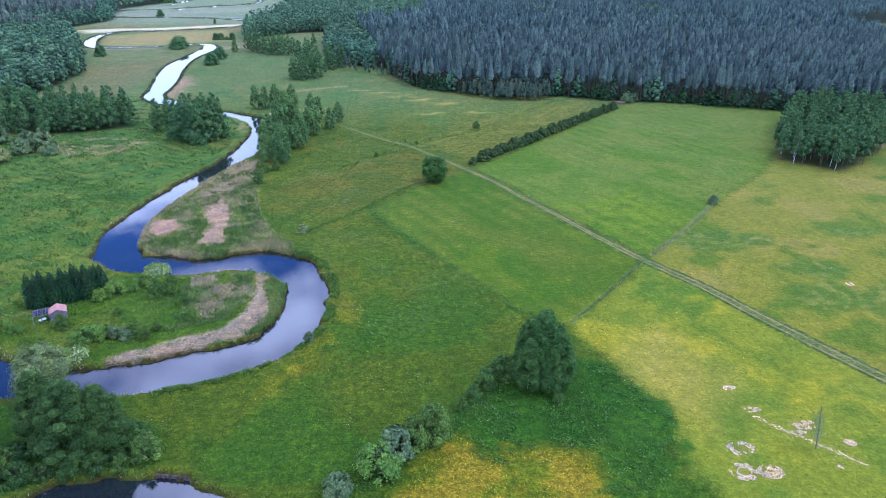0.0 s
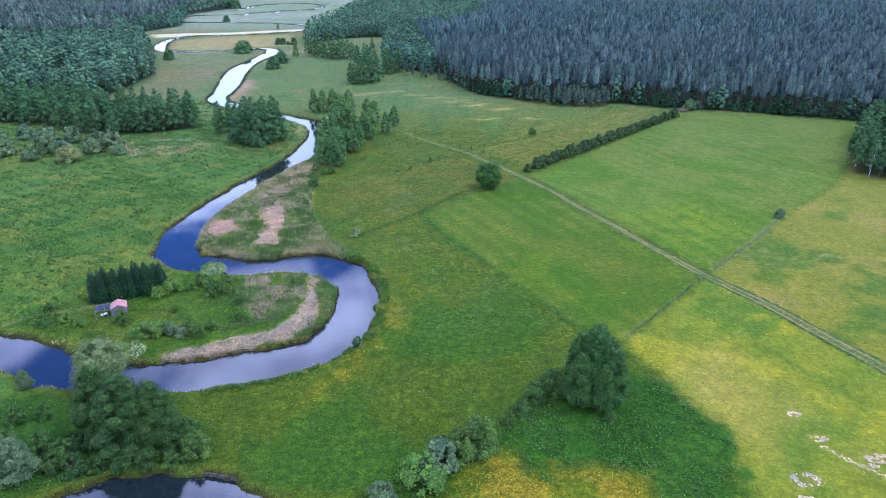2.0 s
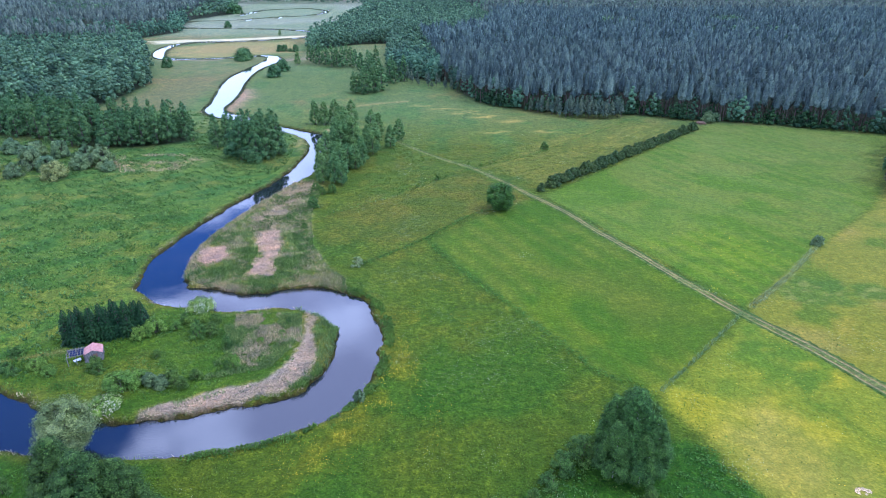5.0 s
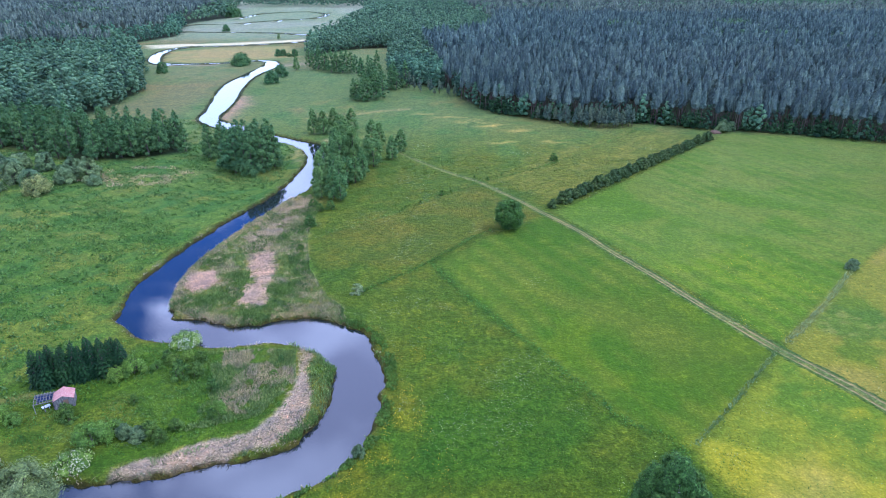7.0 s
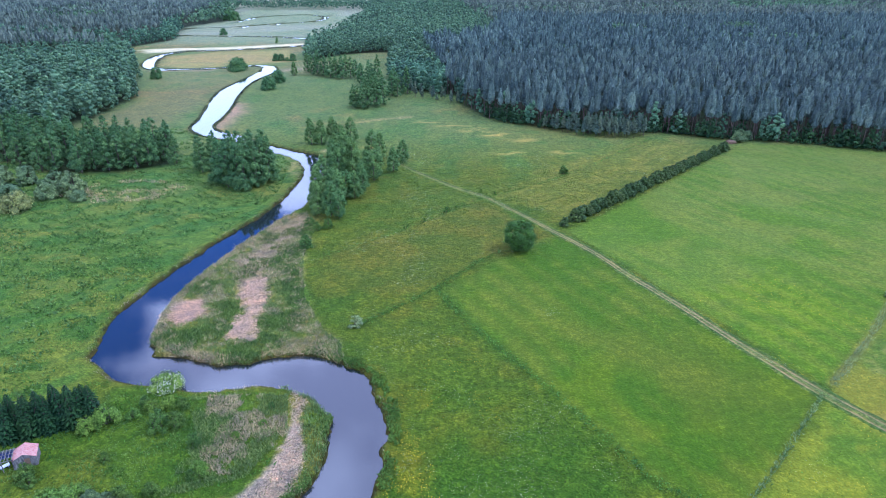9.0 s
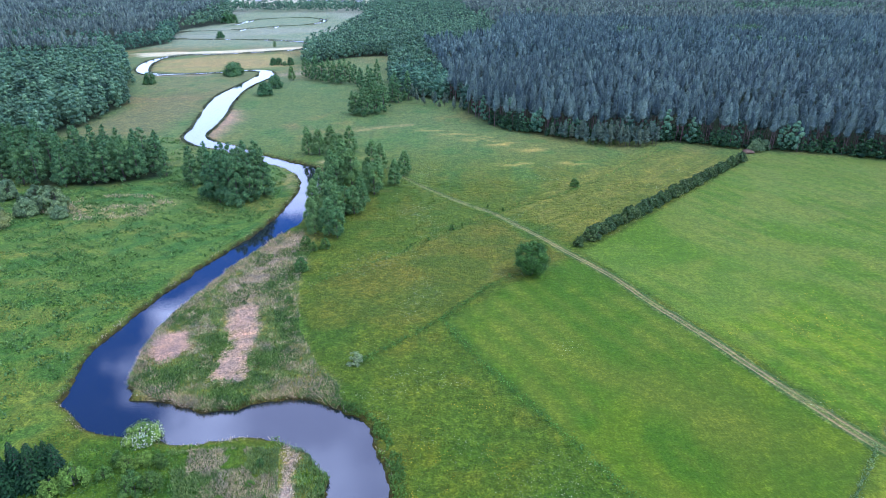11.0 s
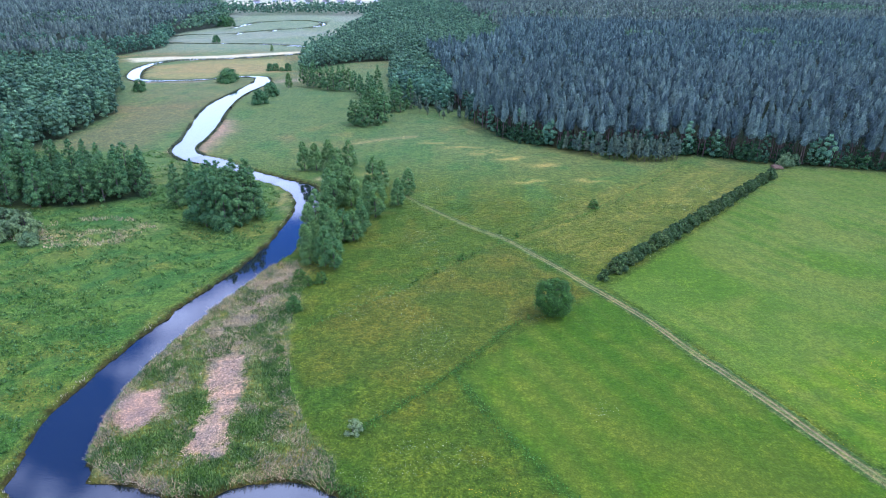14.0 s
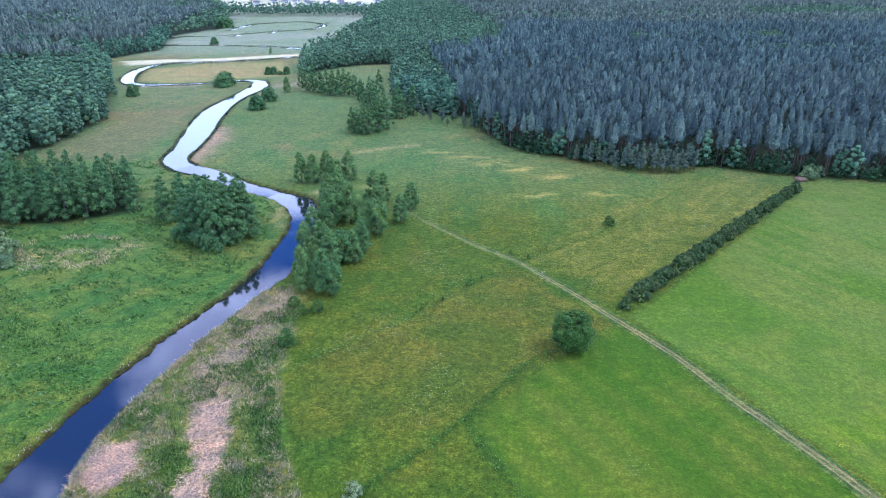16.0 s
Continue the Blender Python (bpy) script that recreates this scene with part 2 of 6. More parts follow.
def ground_z(x, y, s=None):
    x, y = np.asarray(x, float), np.asarray(y, float)
    s = shore(x, y).reshape(x.shape) if s is None else s
    z = np.interp(s, [-4, -1, 0, 0.35, 1.2, 4], [-2.6, -1.7, -0.85, -0.12, 0.0, 0.0])
    fall = sstep(s, 1, 6)
    z = z + fall * ((fbm(x, y, 40, 11, 2) - 0.5) * 0.5 + (fbm(x, y, 4, 12, 2) - 0.5) * 0.18)
    return z


# ---- materials ----
def material(name, build, rough=0.8, **more):
    m = bpy.data.materials.new(name)
    m.use_nodes = True
    nt = m.node_tree
    b = nt.nodes["Principled BSDF"]
    b.inputs["Roughness"].default_value = rough
    b.inputs["Specular IOR Level"].default_value = more.get("spec", 0.25)
    build(nt, b)
    return m


def mixed(nt, fac, a, b, blend="MIX"):
    n = nt.nodes.new("ShaderNodeMix")
    n.data_type, n.blend_type = "RGBA", blend
    for sock, v in (("Factor", fac), ("A", a), ("B", b)):
        if isinstance(v, (int, float)):
            n.inputs[sock].default_value = v
        elif isinstance(v, tuple):
            n.inputs[sock].default_value = (*v, 1)
        else:
            link(nt, v, n.inputs[sock])
    return n.outputs["Result"]


def noise_fac(nt, scale, detail=3, rough=0.55, lo=0.35, hi=0.65, where="Object", stretch=None):
    tc = nt.nodes.new("ShaderNodeTexCoord")
    n = nt.nodes.new("ShaderNodeTexNoise")
    n.inputs["Scale"].default_value, n.inputs["Detail"].default_value, n.inputs["Roughness"].default_value = scale, detail, rough
    src = tc.outputs[where]
    if stretch:
        mp = nt.nodes.new("ShaderNodeMapping")
        mp.inputs["Scale"].default_value = stretch[:3]
        mp.inputs["Rotation"].default_value = (0, 0, stretch[3] if len(stretch) > 3 else 0)
        link(nt, src, mp.inputs[0])
        src = mp.outputs[0]
    link(nt, src, n.inputs["Vector"])
    r = nt.nodes.new("ShaderNodeMapRange")
    r.inputs["From Min"].default_value, r.inputs["From Max"].default_value = lo, hi
    link(nt, n.outputs["Fac"], r.inputs["Value"])
    return r.outputs[0]


def bump(nt, b, height, strength, dist):
    n = nt.nodes.new("ShaderNodeBump")
    n.inputs["Strength"].default_value, n.inputs["Distance"].default_value = strength, dist
    link(nt, height, n.inputs["Height"])
    link(nt, n.outputs[0], b.inputs["Normal"])


def ground_nodes(nt, b):
    at = nt.nodes.new("ShaderNodeAttribute")
    at.attribute_name = "cover"
    tuft = nt.nodes.new("ShaderNodeAttribute")
    tuft.attribute_name = "tuft"
    fine = noise_fac(nt, 3.1, 3, 0.6, 0.38, 0.62)
    blade = noise_fac(nt, 0.95, 4, 0.65, 0.38, 0.62)
    clod = noise_fac(nt, 0.42, 4, 0.6, 0.36, 0.64)
    wide = noise_fac(nt, 0.11, 5, 0.65, 0.34, 0.66)
    # tussocks, the shadow between them put into the colour as dark gaps
    tc, warp, vor = nt.nodes.new("ShaderNodeTexCoord"), nt.nodes.new("ShaderNodeTexNoise"), nt.nodes.new("ShaderNodeTexVoronoi")
    warp.inputs["Scale"].default_value = 0.9
    vm = nt.nodes.new("ShaderNodeVectorMath")
    vm.operation = "ADD"
    link(nt, tc.outputs["Object"], warp.inputs["Vector"])
    link(nt, tc.outputs["Object"], vm.inputs[0])
    link(nt, warp.outputs["Color"], vm.inputs[1])
    link(nt, vm.outputs[0], vor.inputs["Vector"])
    vor.inputs["Scale"].default_value = 1.9
    tus = nt.nodes.new("ShaderNodeMapRange")
    tus.inputs["From Min"].default_value, tus.inputs["From Max"].default_value = 0.62, 0.10
    link(nt, vor.outputs["Distance"], tus.inputs["Value"])
    k = mixed(nt, fine, (0.60, 0.63, 0.62), (1.40, 1.34, 1.32))
    for layer in (mixed(nt, blade, (0.58, 0.66, 0.68), (1.42, 1.34, 1.24)), mixed(nt, clod, (0.70, 0.78, 0.84), (1.30, 1.22, 1.10)),
                  mixed(nt, wide, (0.74, 0.88, 0.92), (1.26, 1.13, 1.04)), mixed(nt, tus.outputs[0], (0.72, 0.75, 0.76), (1.18, 1.16, 1.14))):
        k = mixed(nt, 1.0, k, layer, "MULTIPLY")
    k = mixed(nt, tuft.outputs["Fac"], (1.0, 1.0, 1.0), k)
    link(nt, mixed(nt, 1.0, at.outputs["Color"], k, "MULTIPLY"), b.inputs["Base Color"])
    total = None
    for src, gain in ((fine, 0.35), (blade, 0.7), (tus.outputs[0], 0.6)):
        h = nt.nodes.new("ShaderNodeMath")
        h.operation = "MULTIPLY_ADD"
        link(nt, src, h.inputs[0])
        h.inputs[1].default_value = gain
        if total is not None:
            link(nt, total, h.inputs[2])
        else:
            h.inputs[2].default_value = 0
        total = h.outputs[0]
    h2 = nt.nodes.new("ShaderNodeMath")
    h2.operation = "MULTIPLY"
    link(nt, total, h2.inputs[0])
    link(nt, tuft.outputs["Fac"], h2.inputs[1])
    bump(nt, b, h2.outputs[0], 1.0, 0.30)


M_GROUND = material("meadow", ground_nodes, 0.95, spec=0.1)


def water_nodes(nt, b):
    b.inputs["Base Color"].default_value = (0.010, 0.013, 0.014, 1)
    b.inputs["IOR"].default_value = 1.78
    r = noise_fac(nt, 0.12, 2, 0.5, 0.45, 0.7)
    rr = nt.nodes.new("ShaderNodeMapRange")
    rr.inputs["To Min"].default_value, rr.inputs["To Max"].default_value = 0.02, 0.09
    link(nt, r, rr.inputs["Value"])
    link(nt, rr.outputs[0], b.inputs["Roughness"])
    bump(nt, b, noise_fac(nt, 1.6, 3, 0.5, 0.2, 0.8, stretch=(1, 2.2, 1, 0.5)), 0.025, 0.05)


M_WATER = material("river_water", water_nodes, 0.04, spec=0.5)


def leaf_material(name, dark, light, trans=0.12, rough=0.7, forest=False):
    def nodes(nt, b):
        geo, info = nt.nodes.new("ShaderNodeNewGeometry"), nt.nodes.new("ShaderNodeObjectInfo")
        spray = nt.nodes.new("ShaderNodeMapRange")
        spray.inputs["To Min"].default_value, spray.inputs["To Max"].default_value = (0.12, 0.88) if forest else (0.05, 0.95)
        link(nt, geo.outputs["Random Per Island"], spray.inputs["Value"])
        c = mixed(nt, spray.outputs[0], dark, light)
        warm = mixed(nt, info.outputs["Random"], (0.88, 0.95, 1.0), (1.14, 1.05, 0.92))
        c = mixed(nt, 1.0, c, warm, "MULTIPLY")
        broad = noise_fac(nt, 0.35, 2, 0.5, 0.35, 0.65)
        c = mixed(nt, 1.0, c, mixed(nt, broad, (0.74, 0.78, 0.85), (1.22, 1.18, 1.08)), "MULTIPLY")
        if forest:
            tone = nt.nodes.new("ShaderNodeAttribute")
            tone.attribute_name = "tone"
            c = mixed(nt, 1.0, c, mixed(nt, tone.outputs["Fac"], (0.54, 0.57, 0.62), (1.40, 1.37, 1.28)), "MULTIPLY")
        grain = noise_fac(nt, 2.6, 3, 0.6, 0.36, 0.64)
        c = mixed(nt, 1.0, c, mixed(nt, grain, (0.58, 0.60, 0.64), (1.40, 1.38, 1.30)), "MULTIPLY")
        bump(nt, b, grain, 0.6, 0.25)
        link(nt, c, b.inputs["Base Color"])
        tr = nt.nodes.new("ShaderNodeBsdfTranslucent")
        link(nt, mixed(nt, 1.0, c, (1.1, 1.25, 0.7), "MULTIPLY"), tr.inputs["Color"])
        ms = nt.nodes.new("ShaderNodeMixShader")
        ms.inputs[0].default_value = trans
        link(nt, b.outputs[0], ms.inputs[1])
        link(nt, tr.outputs[0], ms.inputs[2])
        link(nt, ms.outputs[0], nt.nodes["Material Output"].inputs["Surface"])

    return material(name, nodes, rough, spec=0.15)


L_ALDER = leaf_material("alder_leaves", (0.032, 0.086, 0.026), (0.116, 0.196, 0.06))
L_BEND = leaf_material("river_alder_leaves", (0.046, 0.106, 0.026), (0.15, 0.24, 0.064))
L_ROUND = leaf_material("round_tree_leaves", (0.018, 0.054, 0.008), (0.088, 0.172, 0.028))
L_WILLOW = leaf_material("willow_leaves", (0.014, 0.04, 0.006), (0.088, 0.15, 0.03))
L_BIRCH = leaf_material("birch_leaves", (0.015, 0.05, 0.006), (0.108, 0.188, 0.036))
L_OLIVE = leaf_material("yellowish_leaves", (0.115, 0.145, 0.040), (0.240, 0.265, 0.085))
L_BRIGHT = leaf_material("bright_leaves", (0.085, 0.16, 0.018), (0.19, 0.285, 0.042))
L_GREY = leaf_material("grey_leaves", (0.074, 0.12, 0.042), (0.178, 0.238, 0.094))
L_SHRUB = leaf_material("shrub_leaves", (0.034, 0.082, 0.01), (0.14, 0.22, 0.04))
L_MOWN = leaf_material("mown_reed", (0.36, 0.24, 0.165), (0.64, 0.45, 0.33), 0.2)
L_HEDGE = leaf_material("hedge_leaves", (0.018, 0.042, 0.008), (0.104, 0.15, 0.04))
L_SPRUCE = leaf_material("spruce_needles", (0.009, 0.030, 0.008), (0.024, 0.060, 0.015), 0.04)
# bluer and paler than pine: distance haze is put into the needle colour
L_PINE_HAZE = leaf_material("pine_needles", (0.056, 0.086, 0.074), (0.146, 0.186, 0.156), 0.12, forest=True)
# blue raised in the leaves to carry the haze over the far woods
L_WOOD_HAZE = leaf_material("woodland_leaves", (0.046, 0.102, 0.06), (0.13, 0.21, 0.106), forest=True)
L_WHITE = leaf_material("blossom", (0.34, 0.38, 0.22), (0.56, 0.58, 0.40), 0.1)
L_REED_DRY = leaf_material("dry_reed", (0.32, 0.225, 0.15), (0.62, 0.46, 0.33), 0.35)
L_REED_GREEN = leaf_material("green_reed", (0.100, 0.170, 0.055), (0.230, 0.290, 0.115), 0.35)
L_SEDGE = leaf_material("sedge", (0.060, 0.110, 0.028), (0.160, 0.210, 0.075), 0.3)
L_HERB = leaf_material("tall_herbs", (0.056, 0.122, 0.016), (0.125, 0.205, 0.038), 0.35)
L_GRASS = leaf_material("meadow_grass", (0.062, 0.100, 0.014), (0.135, 0.165, 0.030), 0.35)
L_YOUNG = leaf_material("young_pine_needles", (0.06, 0.09, 0.06), (0.14, 0.18, 0.112), 0.15)
L_UNDER = leaf_material("undergrowth_leaves", (0.018, 0.048, 0.018), (0.064, 0.116, 0.036), 0.15, forest=True)
L_PALE = leaf_material("silvery_leaves", (0.16, 0.21, 0.08), (0.32, 0.37, 0.17), 0.2)
L_BANK = leaf_material("dark_bank_sedge", (0.035, 0.055, 0.030), (0.150, 0.170, 0.090), 0.15)
L_TUSSOCK = leaf_material("tussock_grass", (0.054, 0.118, 0.028), (0.15, 0.222, 0.06), 0.3)
L_SAND = leaf_material("bare_sand", (0.42, 0.3, 0.16), (0.76, 0.58, 0.38), 0.0)
L_YELLOW = leaf_material("buttercup_petals", (0.48, 0.31, 0.01), (0.76, 0.53, 0.015), 0.1)


def bark_material(name, dark, light, scale=3.0):
    def nodes(nt, b):
        f = noise_fac(nt, scale, 4, 0.6, 0.35, 0.65, stretch=(1, 1, 0.25))
        link(nt, mixed(nt, f, dark, light), b.inputs["Base Color"])
        bump(nt, b, f, 0.5, 0.05)

    return material(name, nodes, 0.9, spec=0.1)


M_BARK = bark_material("bark", (0.045, 0.036, 0.028), (0.14, 0.115, 0.09))
M_PINE_BARK = bark_material("pine_bark", (0.05, 0.036, 0.030), (0.13, 0.092, 0.075))
M_BIRCH_BARK = bark_material("birch_bark", (0.10, 0.095, 0.09), (0.52, 0.50, 0.47), 2.0)
M_GREY_WOOD = bark_material("weathered_wood", (0.07, 0.066, 0.06), (0.22, 0.205, 0.185), 4.0)


def rust_nodes(nt, b):
    f = noise_fac(nt, 1.4, 5, 0.65, 0.38, 0.62)
    g = noise_fac(nt, 6.0, 3, 0.6, 0.4, 0.7)
    c = mixed(nt, f, (0.28, 0.085, 0.065), (0.42, 0.18, 0.14))
    link(nt, mixed(nt, g, c, (0.46, 0.31, 0.26)), b.inputs["Base Color"])
    bump(nt, b, g, 0.3, 0.02)


M_ROOF = material("faded_red_sheet", rust_nodes, 0.6)


def plain(name, colour, rough=0.7):
    def nodes(nt, b):
        f = noise_fac(nt, 5.0, 4, 0.6, 0.3, 0.7)
        link(nt, mixed(nt, f, tuple(c * 0.75 for c in colour), tuple(c * 1.2 for c in colour)), b.inputs["Base Color"])

    return material(name, nodes, rough)


M_BLUE = plain("dark_blue_finish", (0.03, 0.045, 0.13), 0.5)
M_PALE = plain("pale_plastic", (0.55, 0.56, 0.57), 0.5)
M_LOG = plain("cut_wood", (0.17, 0.11, 0.065), 0.9)


# ---- mesh helpers ----
def quad_mesh(name, v, f, mat, smooth=False, normals=None):
    """A mesh of four-cornered faces from arrays; foliage may take the normals of the clump that it clothes."""
    me = bpy.data.meshes.new(name)
    v, f = np.asarray(v, np.float32), np.asarray(f, np.int32)
    me.vertices.add(len(v))
    me.vertices.foreach_set("co", v.ravel())
    tri = f[:, 2] == f[:, 3]                    # three-cornered where the last corner is repeated
    use = np.ones(f.shape, bool)
    use[tri, 3] = False
    me.loops.add(int(use.sum()))
    me.loops.foreach_set("vertex_index", f[use])
    me.polygons.add(len(f))
    me.polygons.foreach_set("loop_start", np.concatenate([[0], np.cumsum(np.where(tri, 3, 4))[:-1]]).astype(np.int32))
    me.polygons.foreach_set("use_smooth", np.full(len(f), smooth))
    me.update(calc_edges=True)
    me.materials.append(mat)
    if normals is not None:
        me.attributes.new("custom_normal", "FLOAT_VECTOR", "POINT").data.foreach_set("vector", np.asarray(normals, np.float32).ravel())
        me.update()
    return me


class Quads:
    """Gathers four-cornered faces."""

    def __init__(self):
        self.v, self.f, self.n = [], [], 0

    def add(self, v, f):
        self.v.append(np.asarray(v, float))
        self.f.append(np.asarray(f, int) + self.n)
        self.n += len(v)
        return self

    def arrays(self):
        return np.vstack(self.v), np.vstack(self.f)

    def mesh(self, name, mat, smooth=False):
        return quad_mesh(name, *self.arrays(), mat, smooth)


def tube(q, pts, radii, sides=6):
    pts = np.array(pts, float)
    ring = []
    for k, p in enumerate(pts):
        d = pts[min(k + 1, len(pts) - 1)] - pts[max(k - 1, 0)]
        d /= np.linalg.norm(d) + 1e-9
        a = np.cross(d, (0.31, 0.95, 0.05) if abs(d[1]) < 0.9 else (1, 0, 0))
        a /= np.linalg.norm(a)
        b = np.cross(d, a)
        ang = np.arange(sides) * 2 * math.pi / sides
        ring.append(p + radii[k] * (np.cos(ang)[:, None] * a + np.sin(ang)[:, None] * b))
    f = []
    for k in range(len(pts) - 1):
        for s in range(sides):
            t = (s + 1) % sides
            f.append((k * sides + s, k * sides + t, (k + 1) * sides + t, (k + 1) * sides + s))
    return q.add(np.vstack(ring), f)


def box(q, c, size, rz=0.0, tilt=None):
    x, y, z = np.array(size) / 2
    v = np.array([(sx * x, sy * y, sz * z) for sz in (-1, 1) for sy in (-1, 1) for sx in (-1, 1)])
    if tilt is not None:
        v = v @ np.array(tilt.to_3x3()).T
    cz, s = math.cos(rz), math.sin(rz)
    v = np.stack([v[:, 0] * cz - v[:, 1] * s, v[:, 0] * s + v[:, 1] * cz, v[:, 2]], 1) + np.array(c)
    return q.add(v, [(0, 2, 3, 1), (4, 5, 7, 6), (0, 1, 5, 4), (2, 6, 7, 3), (0, 4, 6, 2), (1, 3, 7, 5)])


def unit(a):
    return a / (np.linalg.norm(a, axis=-1, keepdims=True) + 1e-9)


def leaf_quads(rng, p, n, size, aspect=0.75, three=False):
    """Small leaf sprays at the points p, facing along n."""
    n = unit(n)
    t = unit(np.cross(n, rng.normal(size=n.shape)))
    b = np.cross(n, t)
    s = (size * rng.uniform(0.65, 1.35, len(p)))[:, None]
    w = s * aspect * rng.uniform(0.7, 1.2, (len(p), 1))
    bend = n * s * rng.uniform(-0.25, 0.1, (len(p), 1))
    if three:
        i = np.arange(len(p) * 3).reshape(-1, 3)
        return np.stack([p + t * s * 0.62 + bend, p - t * s * 0.4 + b * w * 0.6, p - t * s * 0.4 - b * w * 0.6], 1).reshape(-1, 3), i[:, [0, 1, 2, 2]]
    v = np.stack([p + t * s * 0.5 + bend, p + b * w * 0.5, p - t * s * 0.5 + bend, p - b * w * 0.5], 1).reshape(-1, 3)
    return v, np.arange(len(p) * 4).reshape(-1, 4)


ROUND = lambda u: np.sqrt(np.clip(1 - (2 * u - 1) ** 2, 0, 1)) * 0.9 + 0.12
OVATE = lambda u: np.clip(1 - u, 0, 1) ** 0.62 * np.clip(u * 5 + 0.45, 0, 1) + 0.06
CONE = lambda u: np.clip(1 - u, 0, 1) ** 0.9 * np.clip(u * 8 + 0.5, 0, 1) + 0.04
DOME = lambda u: np.sqrt(np.clip(1 - u ** 2, 0, 1)) * 0.95 + 0.05


PHI = (1 + math.sqrt(5)) / 2
ICO = unit(np.array([(-1, PHI, 0), (1, PHI, 0), (-1, -PHI, 0), (1, -PHI, 0), (0, -1, PHI), (0, 1, PHI), (0, -1, -PHI), (0, 1, -PHI), (PHI, 0, -1), (PHI, 0, 1), (-PHI, 0, -1), (-PHI, 0, 1)]))
ICO_F = np.array([(0, 11, 5), (0, 5, 1), (0, 1, 7), (0, 7, 10), (0, 10, 11), (1, 5, 9), (5, 11, 4), (11, 10, 2), (10, 7, 6), (7, 1, 8),
                  (3, 9, 4), (3, 4, 2), (3, 2, 6), (3, 6, 8), (3, 8, 9), (4, 9, 5), (2, 4, 11), (6, 2, 10), (8, 6, 7), (9, 8, 1)])[:, [0, 1, 2, 2]]


def tuft_arrays(rng, c, r, out, up=0.35, squash=0.85):
    """Ragged leafy tufts of radius r about the points c, with normals that lean outwards."""
    n = len(c)
    d = np.broadcast_to(ICO, (n, 12, 3))
    v = c[:, None] + d * (r[:, None] * rng.uniform(0.72, 1.25, (n, 12)))[:, :, None] * np.array([1, 1, squash])
    nv = unit(d * 0.85 + out[:, None] * 0.4 + np.array([0, 0, up]))
    f = (ICO_F[None] + (np.arange(n) * 12)[:, None, None]).reshape(-1, 4)
    return v.reshape(-1, 3), f, nv.reshape(-1, 3)


def joined(*parts):
    """Joins arrays of corners, faces and normals."""
    v, f, nv, n = [], [], [], 0
    for a, b, c in parts:
        v.append(a)
        f.append(b + n)
        nv.append(c)
        n += len(a)
    return np.vstack(v), np.vstack(f), np.vstack(nv)


def crown_arrays(rng, z0, z1, rad, profile, clumps, leaves, size, clump=0.30, up=0.35, jitter=0.45, fill=0.55, core=0.64, three=False):
    """A crown of leafy tufts, clothed and roughened by leaf sprays."""
    u = (np.arange(clumps) + rng.uniform(0, 1, clumps)) / clumps
    ang = np.arange(clumps) * 2.39996 + rng.uniform(-0.5, 0.5, clumps)
    rr = rad * profile(u) * (fill + (1 - fill) * np.sqrt(rng.uniform(0, 1, clumps))) * (1 - clump * 0.55)
    lean = rng.uniform(-0.08, 0.08, 2) * rad
    c = np.stack([rr * np.cos(ang) + lean[0] * u, rr * np.sin(ang) + lean[1] * u, z0 + u * (z1 - z0) * 0.93], 1)
    cr = rad * clump * rng.uniform(0.65, 1.35, clumps) * (0.55 + 0.6 * profile(u))
    away = unit(np.stack([np.cos(ang), np.sin(ang), np.full(clumps, 0.2)], 1))
    tufts = tuft_arrays(rng, c, cr * core, away, up)
    k = rng.choice(clumps, leaves, p=cr ** 2 / (cr ** 2).sum())
    d = unit(unit(rng.normal(size=(leaves, 3)) + np.array([0, 0, 0.25])) + away[k] * 0.45)
    p = c[k] + d * cr[k][:, None] * rng.uniform(0.72, 1.12, (leaves, 1)) * np.array([1, 1, 0.88])
    soft = unit(d * 0.8 + away[k] * 0.4 + np.array([0, 0, up]) + rng.normal(size=(leaves, 3)) * 0.10)
    v, f = leaf_quads(rng, p, soft + rng.normal(size=(leaves, 3)) * jitter * 0.6, size, 0.75, three)
    return (v, f, np.repeat(soft, 3 if three else 4, axis=0)), c, tufts


def part(name, mesh, parent, label=""):
    ob = new(name, mesh)
    ob.parent = parent
    return tagged(ob, label)


